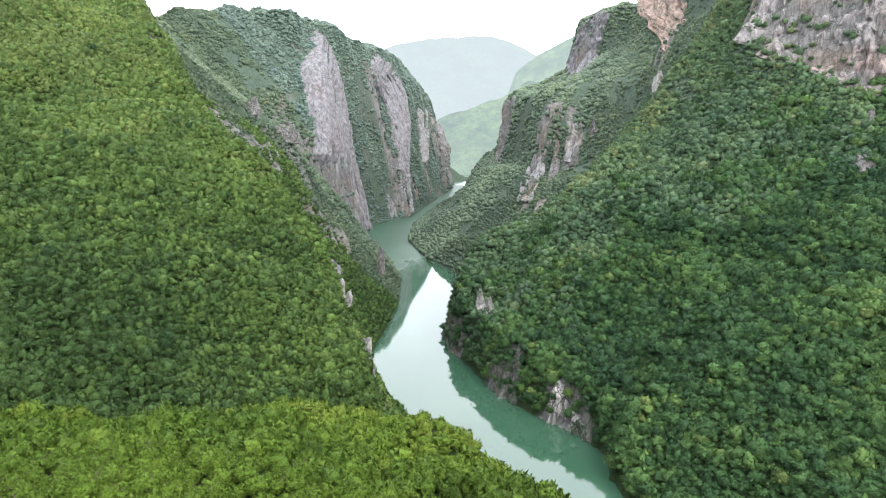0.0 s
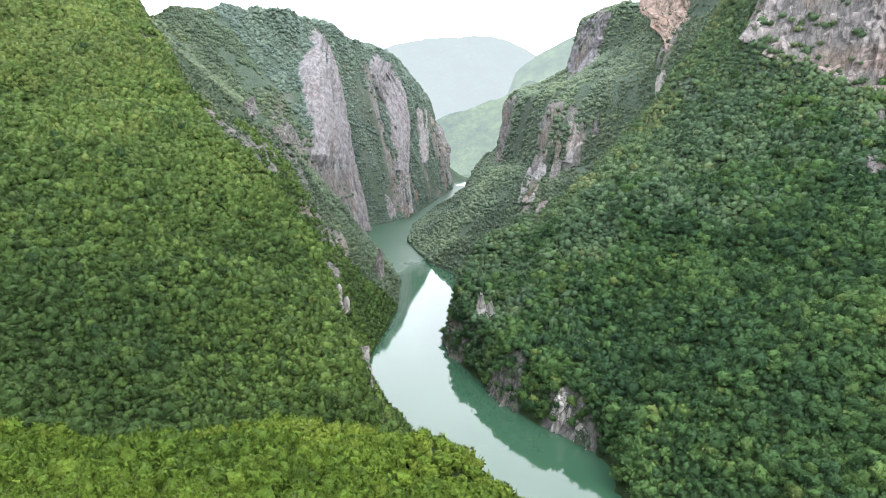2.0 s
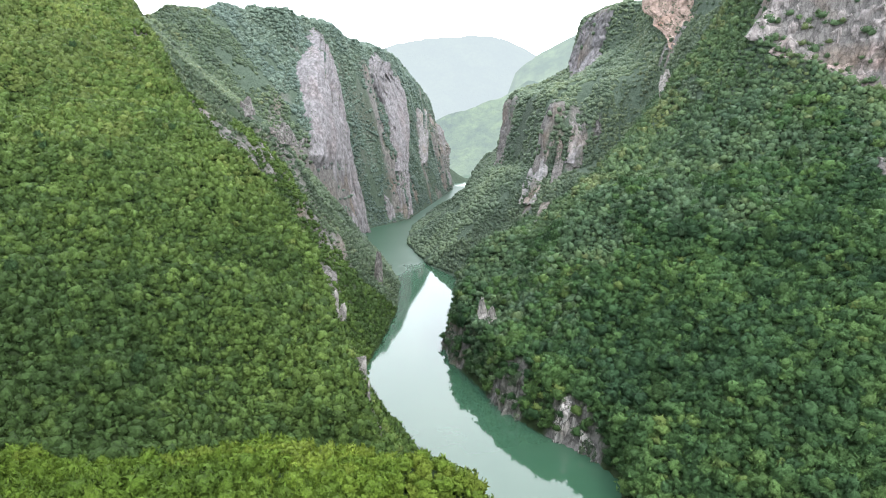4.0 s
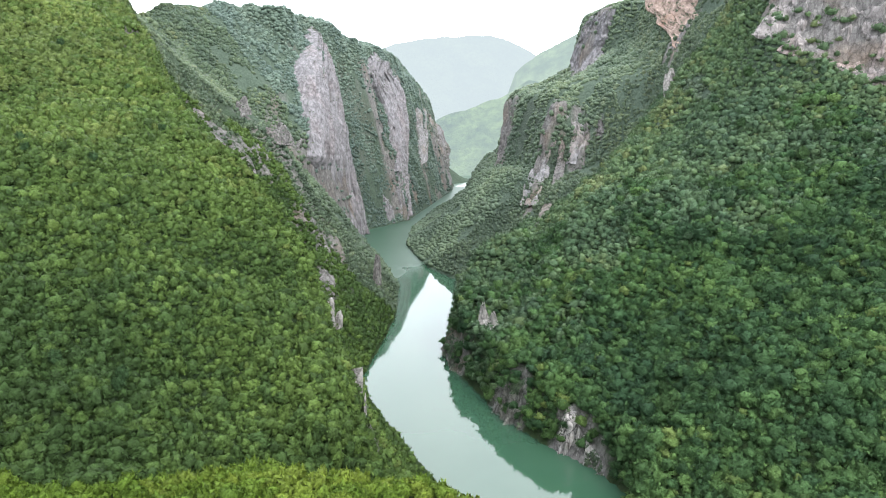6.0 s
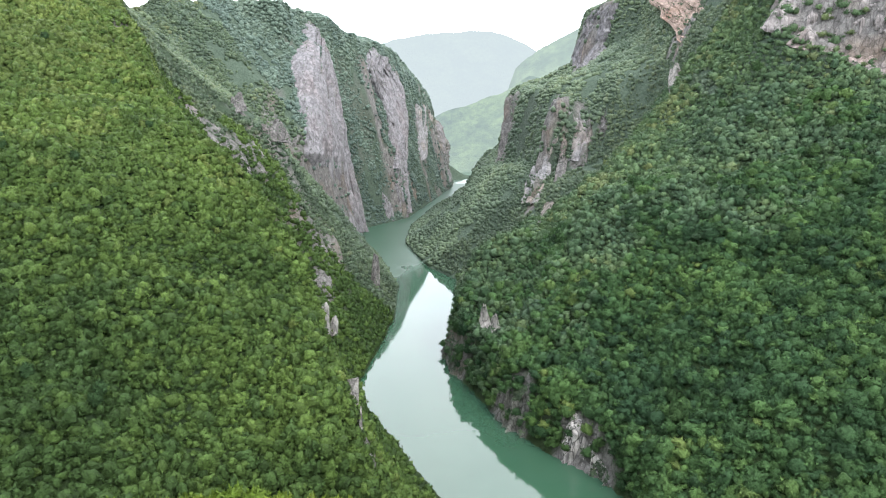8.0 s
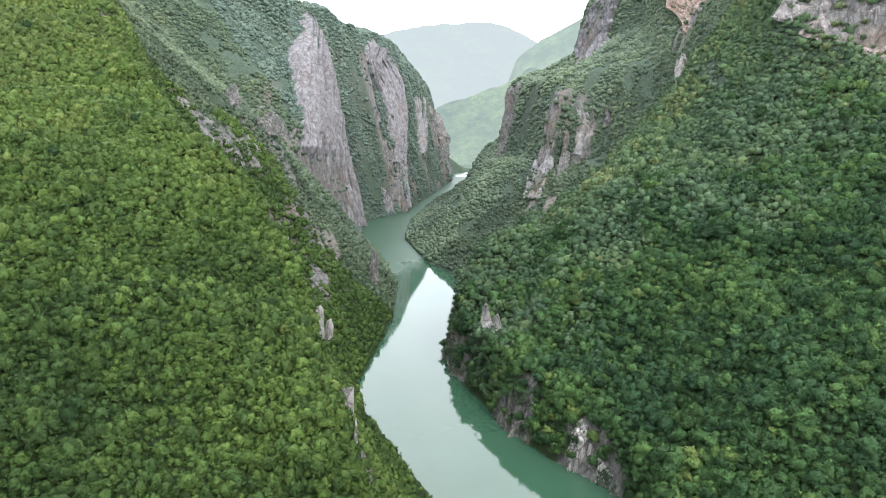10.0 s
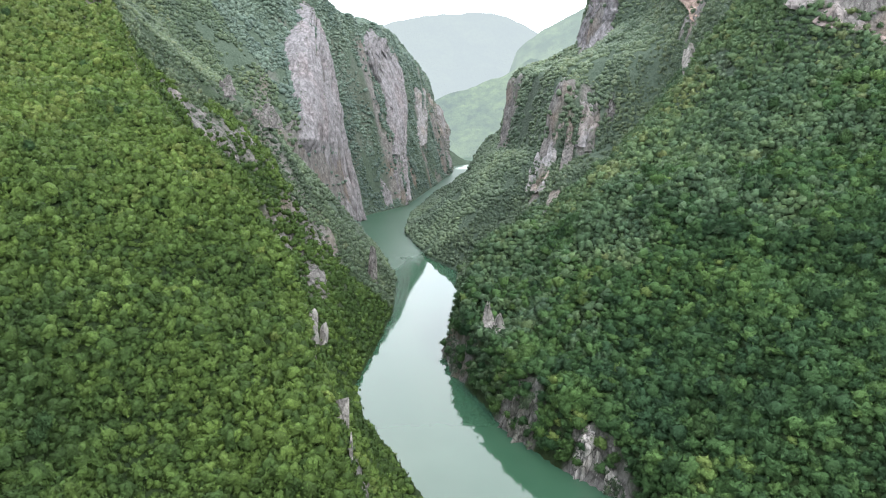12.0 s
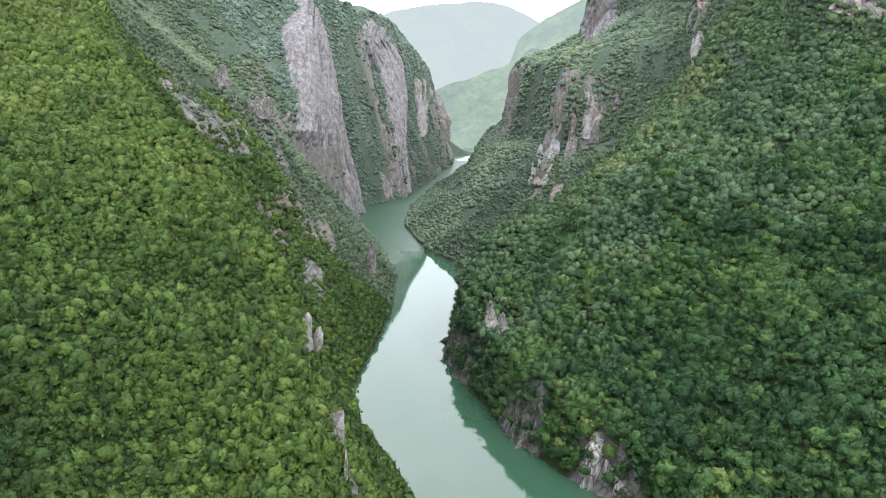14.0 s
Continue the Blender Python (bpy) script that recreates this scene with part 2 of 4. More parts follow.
# broken crags on the gorge sides: left and right edges, each from foot to top; stone, roughness, proud
RIDGE_CRAGS = [
    ("ridge_crag", [(-174, 590, 146), (-184, 606, 166)], [(-170, 600, 147), (-181, 614, 167)], "broken grey limestone crag on a wooded ridge", "gorge", 2.4, 1.0),
    ("ravine_crag", [(-192, 566, 170), (-200, 592, 184)], [(-184, 596, 166), (-195, 614, 181)], "grey limestone crag on a wooded ridge", "gorge", 2.6, 1.0),
    ("ravine_crag", [(-207, 566, 188), (-225, 608, 207)], [(-202, 584, 185), (-220, 614, 203)], "steep grey limestone crag behind the bright slope", "gorge", 2.4, 1.0),
    ("upper_crag", [(-219, 716, 197), (-223, 730, 212)], [(-206, 726, 199), (-216, 740, 217)], "pale limestone crag high on the gorge side", "gorge", 2.4, 1.0),
    ("upper_crag", [(-187, 703, 169), (-189, 716, 186)], [(-161, 728, 164), (-175, 738, 188)], "rusty grey limestone crag high on the gorge side", "gorge", 3.0, 1.5),
    ("small_crag", [(-176, 632, 160), (-186, 658, 172)], [(-172, 645, 158), (-184, 664, 172)], "small pale limestone crag among scrub", "gorge", 1.6, 1.0),
]
RAVINE_CRAGS = [
    ("small_crag", [(-163, 638, 129), (-162, 650, 143)], [(-151, 642, 129), (-159, 655, 144)], "small pale limestone crag above the ravine", "gorge", 1.8, 1.0),
    ("fin_crag", [(-200, 882, 150), (-196, 900, 172)], [(-186, 898, 140), (-187, 914, 166)], "grey limestone crag beside the tall fin", "gorge", 3.0, 2.0),
    ("ravine_cliff", [(-110, 606, 64), (-115, 640, 82)], [(-95, 632, 55), (-105, 658, 76)], "dark grey limestone cliff over a wooded ravine", "dark", 3.0, 1.2),
    ("bank_crag", [(-103, 532, 52), (-107, 556, 66)], [(-90, 552, 44), (-100, 570, 63)], "pale streaked limestone crag below the bright slope", "gorge", 1.8, 1.2),
    ("bank_pinnacle", [(-69, 652, 26), (-66, 660, 58)], [(-63, 658, 24), (-65, 664, 56)], "pale grey limestone pinnacle above the riverbank", "gorge", 1.6, 2.5),
]
BEND_CRAGS = [
    ("streaked_buttress", [(98, 799, 88), (106, 821, 107), (119, 853, 136), (127, 860, 172), (138, 853, 204), (147, 859, 217)], [(110, 753, 94), (121, 791, 111), (134, 827, 138), (146, 828, 166), (158, 837, 189), (159, 844, 205)], "tall pale limestone rib on the wooded gorge side", "pale", 4.0, 2.4),
    ("streaked_buttress", [(154, 812, 139), (160, 826, 163), (163, 838, 187), (163, 847, 203)], [(173, 798, 140), (182, 812, 160), (189, 829, 185), (184, 846, 200)], "pale streaked limestone buttress above the wooded slope", "pale", 4.0, 1.8),
    ("bend_edge_cliff", [(86, 1010, 116), (91, 1040, 140), (99, 1070, 180), (108, 1090, 222)], [(96, 950, 118), (101, 975, 144), (108, 1010, 182), (117, 1050, 224)], "narrow grey limestone edge of the wall at the bend", "gorge", 4.0, 2.0),
]
GULLY_CRAGS = [
    ("thin_rib", [(139, 806, 126), (150, 830, 172)], [(146, 803, 128), (156, 830, 170)], "thin broken limestone rib between buttresses", "gorge", 2.4, 1.6),
    ("thin_rib", [(176, 818, 166), (178, 838, 194)], [(182, 815, 166), (183, 836, 194)], "thin broken limestone rib among scrub", "gorge", 2.4, 1.6),
    ("gully_rib", [(155, 804, 132), (169, 820, 168)], [(172, 792, 135), (178, 815, 168)], "brown-grey limestone rib in a wooded gully", "dark", 3.0, 1.5),
    ("gully_rib", [(98, 775, 80), (112, 812, 115)], [(106, 750, 84), (119, 800, 115)], "thin brown limestone rib in scrub", "dark", 2.0, 1.5),
    ("low_buttress", [(99, 690, 80), (113, 730, 99)], [(111, 668, 86), (121, 716, 101)], "ochre-grey limestone outcrop low on the gorge side", "ochre", 2.4, 2.0),
    ("gully_rib", [(129, 780, 113), (142, 816, 142)], [(136, 762, 113), (150, 812, 142)], "thin pale limestone rib beside a wooded gully", "gorge", 2.2, 1.5),
]
OUTCROPS = [
    ("upper_buttress", [(190, 818, 176), (192, 832, 193)], [(199, 812, 176), (200, 825, 193)], "small grey limestone buttress among trees", "gorge", 2.2, 1.6),
    ("wood_edge_outcrop", [(291, 442, 155), (300, 453, 169)], [(309, 438, 156), (312, 447, 168)], "low weathered limestone outcrop among trees", "gorge", 2.4, 3.5),
    ("wood_edge_outcrop", [(334, 498, 188), (343, 510, 204)], [(342, 498, 188), (346, 510, 204)], "narrow weathered limestone outcrop among trees", "gorge", 1.6, 3.5),
]
CRAGS = RIDGE_CRAGS + RAVINE_CRAGS + BEND_CRAGS + GULLY_CRAGS + OUTCROPS
CLEARINGS = [(272, 786, 9), (284, 797, 16), (278, 815, 14), (230, 1066, 24), (250, 1046, 20), (214, 1096, 18), (222, 1050, 20)]
FACE_STRIPS = [[(px, py, 0.31 * (top - foot) - 0.8 if "bank_cliff" in name else wide) for px, py, foot, top in line] for name, line, _, wide, _ in FACES + BIG_FACES]


def left_side(x, y):
    d = -beside(SHORE_LEFT, x, y)
    ribs = fractal(x, y, 46, 3, 11)
    # sunny near slope
    u = 93 + 0.482 * (-90 - x) + 0.364 * (y - 229)
    u = np.where(u > 190, 190 + (u - 190) * 0.85, u)
    s = np.maximum(beside(EDGE_LEFT, x, y), 0)
    dd = np.maximum(d, 0)
    near = np.where(s > 0, u * (dd / (dd + s + 0.01)) ** 1.7, u)
    # foreground knoll under the start of the flight
    knoll = 127 - 0.33 * (y - 117) - 0.105 * np.maximum(x + 50, 0) - 0.10 * np.maximum(-62 - x, 0) + 4 * ease(x, -80, -40)
    knoll = soft_min(knoll, 146 + 0 * x, 10)
    knoll = soft_min(knoll, 109 + 6 * ease(x, -70, -10) - 1.3 * (y - 188 - 0.12 * (-50 - x)), 6)
    knoll = soft_min(knoll, 2.1 * d - 30, 12)
    # wooded gorge side
    gorge = np.where(d < 150, 1.25 * d, 187.5 + 0.9 * (d - 150)) * ease(y, 330, 520)
    gorge = soft_min(gorge, 316 + 5 * ribs, 16)
    # slabs of the tall fin, and the walls beyond
    slab = 153 - 0.9 * (x + 182) + 0.73 * (y - 891)
    slab = soft_min(slab, 384 - 0.12 * np.abs(x + 250) - 0.24 * np.maximum(-262 - x, 0) + 6 * ribs, 14)
    # the fin drops steeply towards the river
    slab = np.minimum(slab, 62 - 5.5 * (x + 176 - 0.164 * (y - 870)) + 8 * ribs)
    foot = d + 4 * ribs
    slab = np.minimum(slab, 8.0 * foot)
    slab = np.minimum(slab, slab - 3.0 * (y - 1085))
    crown = np.where(x > -117, 328 - 1.05 * (x + 117), 328 + 0.33 * np.minimum(-117 - x, 118) - 0.36 * np.maximum(-262 - x, 0))
    wall = np.minimum(3.4 * (d + 8 * ribs), crown + 6 * ribs)
    wall = np.where(y > 1040, wall, wall - 3.0 * (1040 - y))
    wall = soft_min(wall, crown - 0.6 * (y - 1750), 10)
    h = soft_max(soft_max(near, knoll, 5), soft_max(gorge, np.maximum(slab, wall), 4), 4)
    return np.where(d > 0, np.minimum(h, 5.0 * d), d * 0.6), d


def right_side(x, y):
    d = beside(SHORE_RIGHT, x, y)
    u = 101 + 0.59 * (np.minimum(x, 220) - 182) + 0.3 * np.maximum(x - 220, 0) + 0.38 * (y - 417)
    u = u + 0.3 * np.maximum(y - 480, 0) * ease(x, 215, 330)
    s = np.maximum(-beside(EDGE_RIGHT, x, y), 0)
    front = soft_min(u - 0.95 * s, 60 + 0.9 * d, 6)
    front = soft_max(front, np.minimum(34 + 0.25 * d, 4.0 * d) * ease(y, 376, 400) * (1 - ease(y, 540, 600)), 5)
    back = 1.05 * np.minimum(d, 110) * (1 - 0.42 * ease(y, 900, 1120) * (1 - ease(d, 70, 125))) + 0.44 * np.maximum(d - 110, 0)
    back = back * ease(y, 560, 680) - 16 * np.exp(-((x - 190) / 45) ** 2 - ((y - 965) / 110) ** 2)
    low = beside(BAND_LOW, x, y) + 6 * fractal(x, y, 40, 3, 23)
    back = back + 90 * ease(low / (30 + 55 * ease(x, 135, 190)), 0, 1) * ease(y, 735, 790)
    h = soft_max(front, back, 6)
    high = beside(BAND_HIGH, x, y) + 7 * fractal(x, y, 50, 3, 31)
    # wooded breaks in the upper cliffs
    gap = ease(y, 626, 660) * (1 - ease(y, 745, 768)) + ease(y, 905, 930) * (1 - ease(y, 985, 1010))
    h = h + 74 * ease(high / (24 + 70 * gap), 0, 1)
    # wooded aprons at the foot of the great cliff
    h = h + 22 * np.exp(-((x - 304) ** 2 + (y - 578) ** 2) / 620) + 34 * np.exp(-((x - 288) ** 2 + (y - 606) ** 2) / 420) + 18 * np.exp(-((x - 374) ** 2 + (y - 515) ** 2) / 400)
    h = soft_min(h, 372 + 8 * fractal(x, y, 90, 2, 5), 20)
    return np.where(d > 0, np.minimum(h, 3.2 * d), d * 0.6), d


def land(x, y):
    """Height of the ground at plan points, and the distance inland from the nearer shore."""
    x, y = np.asarray(x, float), np.asarray(y, float)
    hl, dl = left_side(x, y)
    hr, dr = right_side(x, y)
    left = dl > dr
    h, d = np.where(left, hl, hr), np.where(left, dl, dr)
    inland = ease(d, 4, 30)
    h = h + inland * (6.6 * fractal(x, y, 42, 3, 3) + 8 * fractal(x, y, 130, 2, 7) - 4)
    near = np.clip(1 - ease(y, 1750, 2050), 0, 1) * (1 - ease(np.abs(x), 700, 1500))
    out = np.where(near < 1, h * near + (1 - near) * np.where(y > 1500, np.where(y > 2600, 6, -6), 150), h)
    return out, d


def slope_of(x, y, e=4.0):
    gx = (land(x + e, y)[0] - land(x - e, y)[0]) / (2 * e)
    gy = (land(x, y + e)[0] - land(x, y - e)[0]) / (2 * e)
    return np.hypot(gx, gy), gx, gy


def near_face(x, y):
    """1 on the strips of plan that the rock faces take up."""
    out = np.zeros(np.shape(x))
    for line in FACE_STRIPS:
        for (ax, ay, wa), (bx, by, wb) in zip(line, line[1:]):
            dx, dy = bx - ax, by - ay
            n = math.hypot(dx, dy)
            t = ((x - ax) * dx + (y - ay) * dy) / n
            a = ((x - ax) * dy - (y - ay) * dx) / n
            wide = wa + (wb - wa) * np.clip(t / n, 0, 1)
            out = np.maximum(out, ease(a, -10, -7) * (1 - ease(a, wide, wide + 4)) * ease(t, -1.5, 1) * (1 - ease(t, n - 1, n + 1.5)))
    return out


def on_crag(x, y):
    """1 on the plan of the broken crags, falling to 0 round them."""
    out = np.zeros(np.shape(x))
    for _, left, right, *_ in CRAGS:
        for v in np.linspace(0, 1, 7):
            k = v * (len(left) - 1)
            i = min(int(k), len(left) - 2)
            a, b = (np.array(e[i][:2]) * (1 - k + i) + np.array(e[i + 1][:2]) * (k - i) for e in (left, right))
            c, half = (a + b) / 2, 0.33 * math.hypot(*(b - a)) + 1.5
            out = np.maximum(out, 1 - ease(np.hypot(x - c[0], y - c[1]), 0.7 * half, 1.1 * half + 1))
    return out * ease(fractal(x, y, 9, 2, 121), -0.9, -0.1)


def rockiness(x, y):
    """0 where woods cover the slope, 1 on bare limestone."""
    g = slope_of(x, y)[0]
    n = fractal(x, y, 30, 3, 61)
    r = ease(g + 0.5 * n, 2.3, 3.2)
    along = (x + 127) * 0.525 + (y - 1115) * 0.85
    stripes = np.where(along < 122, ease(along + 7 * n, 88, 100), ease(wave(0.3 * x, y, 44, 5) + 1.1 * n, 0.1, 0.6))
    walls = (x < 60) & (y > 1095) & (x < 0.36 * y - 480)
    r = np.where(walls, r * np.maximum(stripes, 0.25 * (n > 0.3)), r)
    slab = ease(x + 182 + 0.174 * (y - 891) + 7 * n, 8, 18) * ease(y, 880, 905) * (1 - ease(y, 1085, 1100)) * (1 - ease(x, -120, -110))
    scree = ease(n + 0.5 * fractal(x, y, 60, 2, 67), 0.1, 0.6) * ease(y, 450, 540) * (1 - ease(y, 900, 1000)) * ease(-x, 70, 130) * (1 - ease(-x, 225, 255))
    r = np.maximum(r, np.maximum(slab * ease(n, -0.9, -0.2), 0.8 * scree))
    right_bank = (beside(SHORE_RIGHT, x, y) > 0) & (y < 620)
    r = np.where(right_bank, 0.12 * r, r)
    r = np.where((x > 150) & (y > 640), 0.3 * r, r)
    # overgrown wall at the bend
    r = np.where((x > 40) & (y > 760) & (y < 1250), 0.12 * r, r)
    r = r * np.where((x < 0) & (y > 1000), 1 - ease(land(x, y)[0], 280, 312), 1.0)
    for cx, cy, wide in CLEARINGS:
        r = np.maximum(r, 1 - ease(np.hypot(x - cx, y - cy), 0.8 * wide, wide))
    return np.clip(np.maximum(np.maximum(r, near_face(x, y)), on_crag(x, y)), 0, 1)


def spread(lo, hi, step, start, end, grow):
    mid = list(np.arange(lo, hi, step))
    v, s = mid[-1], step
    while v < end:
        s *= grow
        v += s
        mid.append(v)
    v, s = mid[0], step
    while v > start:
        s *= grow
        v -= s
        mid.insert(0, v)
    return np.array(mid)


def mesh_from(name, verts, faces, mat, values=None, smooth=False):
    """A mesh from arrays: faces of one size each, values: point attributes."""
    me = bpy.data.meshes.new(name)
    nv, (nf, size) = len(verts), faces.shape
    me.vertices.add(nv)
    me.vertices.foreach_set("co", np.ascontiguousarray(verts, np.float32).ravel())
    me.loops.add(nf * size)
    me.loops.foreach_set("vertex_index", np.ascontiguousarray(faces, np.int32).ravel())
    me.polygons.add(nf)
    me.polygons.foreach_set("loop_start", np.arange(0, nf * size, size, dtype=np.int32))
    me.polygons.foreach_set("use_smooth", np.broadcast_to(smooth, nf).astype(bool))
    me.update(calc_edges=True)
    for key, v in (values or {}).items():
        me.attributes.new(key, "FLOAT", "POINT").data.foreach_set("value", np.ascontiguousarray(v, np.float32))
    me.materials.append(mat)
    return me


def build_ground():
    xs = spread(-330, 432, 4.0, -4300, 4300, 1.14)
    ys = np.concatenate([spread(84, 700, 4.0, -900, 84, 1.2)[:-1], np.arange(700, 1300, 5.0), np.arange(1300, 2050, 10.0), np.arange(2050, 4950, 34.0)])
    ys = np.unique(ys)
    X, Y = np.meshgrid(xs, ys)
    Z = land(X, Y)[0]
    R = rockiness(X, Y)
    nx, ny = len(xs), len(ys)
    # ledges and ribs on the bare faces
    jut = R * (1 - near_face(X, Y)) * (3.2 * fractal(X + Z * 0.4, Y - Z * 0.4, 17, 3, 71)) * (Y < 1900)
    g, gx, gy = slope_of(X, Y)
    k = jut / np.maximum(g, 0.3)
    verts = np.stack([X - gx * k, Y - gy * k, Z], -1).reshape(-1, 3)
    i = np.arange(nx * ny).reshape(ny, nx)
    faces = np.stack([i[:-1, :-1], i[:-1, 1:], i[1:, 1:], i[1:, :-1]], -1).reshape(-1, 4)
    # scrub, with the haze in its colour, takes over with distance
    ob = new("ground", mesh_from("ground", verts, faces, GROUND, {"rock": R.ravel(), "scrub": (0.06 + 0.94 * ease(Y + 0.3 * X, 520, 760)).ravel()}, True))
    return tagged(ob, "steep gorge hillsides with dark forest floor and bare limestone", "hillside", kind="structure")


build_ground()

water = new("water", mesh_from("water", np.array([(-500, -1200, 0), (900, -1200, 0), (900, 2400, 0), (-500, 2400, 0)], float), np.array([[0, 1, 2, 3]]), WATER))
tagged(water, "calm jade-green river mirroring pale sky and cliffs", "river", kind="structure")


PALE_WATER, fn, fl, fb = material("pale_bend_water")
fl.new(ramp_node(fn, fl, noise_node(fn, fl, 0.12, 6, 0.7, (1, 0.4, 1)), [(0.35, (0.22, 0.30, 0.27)), (0.65, (0.55, 0.60, 0.58))]), fb.inputs["Base Color"])
fb.inputs["Roughness"].default_value = 0.5


def build_pale_bend():
    """A pale, rippled sheet laid on the river where it turns away at the far bend."""
    u, v = np.meshgrid(np.linspace(0, 1, 14), np.linspace(0, 1, 26))
    y = 1780 + 110 * v
    x = 50 + 0.2 * (y - 1770) + (u - 0.5) * (30 + 14 * wave(y, 0 * y, 40, 3)) + 4 * wave(x=u * 60, y=y, size=20, seed=9)
    z = 0.25 + 0.2 * wave(x, y, 6, 8)
    i = np.arange(u.size).reshape(u.shape)
    faces = np.stack([i[:-1, :-1], i[:-1, 1:], i[1:, 1:], i[1:, :-1]], -1).reshape(-1, 4)
    ob = new("rapids", mesh_from("rapids", np.stack([x, y, z], -1).reshape(-1, 3), faces, PALE_WATER, None, True))
    return tagged(ob, "pale water at the river's far bend", "rapids", kind="structure")


build_pale_bend()


# ---- woods ----
rng = np.random.default_rng(7)


def crown_shape(sides, rings, lobes, leaves, size, deep=0.34, low=118):
    """A crown about 1 m in radius: a dome of rounded leafy lobes with loose sprays standing off it."""
    tops = []
    while len(tops) < lobes:
        c = rng.normal(0, 1, 3)
        c[2] = abs(c[2]) * 0.9 - 0.12
        c /= np.linalg.norm(c)
        tops.append(c)
    tops = np.array(tops)
    widths = rng.uniform(0.75, 1.25, lobes) * 1.75 / math.sqrt(lobes)
    highs = rng.uniform(0.65, 1.15, lobes)

    def reach(d):
        ang = np.arccos(np.clip(d @ tops.T, -1, 1))
        lump = np.sqrt(np.clip(1 - (ang / widths) ** 2, 0, 1)) * highs
        return 0.72 + deep * (lump.max(1) - 0.45), lump.argmax(1)

    d = [(0, 0, 1.0)]
    for k in range(1, rings + 1):
        theta = radians(low) * k / rings
        for j in range(sides):
            a = 2 * math.pi * (j + 0.5 * (k % 2) + rng.uniform(-0.2, 0.2)) / sides
            t = theta + (rng.uniform(-0.25, 0.25) * radians(low) / rings if k < rings else 0)
            d.append((math.sin(t) * math.cos(a), math.sin(t) * math.sin(a), math.cos(t)))
    d = np.array(d)
    shape = np.array((1.05, 1.05, 0.88))
    cv = d * (reach(d)[0] * rng.uniform(0.84, 1.10, len(d)))[:, None] * shape
    cf = [(0, 1 + j, 1 + (j + 1) % sides) for j in range(sides)]
    for k in range(rings - 1):
        p, q = 1 + k * sides, 1 + (k + 1) * sides
        for j in range(sides):
            n = (j + 1) % sides
            if k % 2 == 0:
                cf += [(p + j, q + j, p + n), (p + n, q + j, q + n)]
            else:
                cf += [(p + j, q + j, q + n), (p + j, q + n, p + n)]
    cf = np.array(cf)
    if not leaves:
        return cv + (0, 0, 0.42), cf, len(cf)
    out = rng.normal(0, 1, (leaves, 3))
    out[:, 2] = np.abs(out[:, 2]) * 0.9 - 0.1
    out /= np.linalg.norm(out, axis=1)[:, None]
    r, which = reach(out)
    p = out * (r * rng.uniform(0.92, 1.16, leaves))[:, None] * shape
    n = p - 0.55 * tops[which] * shape + rng.normal(0, 0.22, (leaves, 3)) + (0, 0, 0.08)
    n /= np.linalg.norm(n, axis=1)[:, None]
    # sprays point outward and up, longer than wide
    t = 0.8 * np.cross(n, rng.normal(0, 1, (leaves, 3))) + 0.45 * out + (0, 0, 0.35)
    t /= np.linalg.norm(t, axis=1)[:, None]
    b = np.cross(n, t)
    b /= np.linalg.norm(b, axis=1)[:, None]
    w = (size * rng.uniform(0.6, 1.4, leaves))[:, None]
    lv = np.concatenate([p + t * w * 1.2, p - t * w * 0.6 + b * w * 0.62, p - t * w * 0.6 - b * w * 0.62], 1).reshape(-1, 3)
    return np.concatenate([cv, lv]) + (0, 0, 0.42), np.concatenate([cf, np.arange(leaves * 3).reshape(-1, 3) + len(cv)]), len(cf)


def small_crown(uneven):
    """A rounded far crown about 1 m in radius, half sunk into the slope."""
    bm = bmesh.new()
    bmesh.ops.create_icosphere(bm, subdivisions=1, radius=1)
    cv = np.array([v.co[:] for v in bm.verts])
    cf = np.array([[v.index for v in f.verts] for f in bm.faces])
    bm.free()
    cv = cv * rng.uniform(1 - uneven, 1 + uneven, (len(cv), 1)) * (1, 1, 0.8)
    return cv + (0, 0, 0.2), cf, len(cf)


def plant(x0, x1, y0, y1, step, keep):
    """Plan points of a wood, closer together where the slope is steep."""
    fine = step / 2.5
    gx, gy = np.meshgrid(np.arange(x0, x1, fine), np.arange(y0, y1, fine))
    x = (gx + rng.uniform(-0.48, 0.48, gx.shape) * fine).ravel()
    y = (gy + rng.uniform(-0.48, 0.48, gy.shape) * fine).ravel()
    ok = keep(x, y)
    x, y = x[ok], y[ok]
    z, d = land(x, y)
    g = slope_of(x, y)[0]
    ok = (z > 1.5) & (d > 1.0) & (rng.uniform(0, 1, len(x)) < np.sqrt(1 + g * g) / 1.5) & (np.abs(x) < 0.75 * np.maximum(y, 100) + 25)
    x, y, z = x[ok], y[ok], z[ok]
    ok = rng.uniform(0, 1, len(x)) > rockiness(x, y) * 0.94
    x, y, z = x[ok], y[ok], z[ok]
    ok = fractal(x, y, 26, 2, 91) < 1.3
    x, y, z = x[ok], y[ok], z[ok]
    # no two stems closer than a crown allows
    cell = {}
    take = np.zeros(len(x), bool)
    near2 = (0.77 * step) ** 2
    for k in range(len(x)):
        ci, cj = int(x[k] // step), int(y[k] // step)
        free = True
        for a in (ci - 1, ci, ci + 1):
            for b in (cj - 1, cj, cj + 1):
                for m in cell.get((a, b), ()):
                    if (x[k] - x[m]) ** 2 + (y[k] - y[m]) ** 2 + (z[k] - z[m]) ** 2 < near2:
                        free = False
        if free:
            take[k] = True
            cell.setdefault((ci, cj), []).append(k)
    return x[take], y[take], z[take]


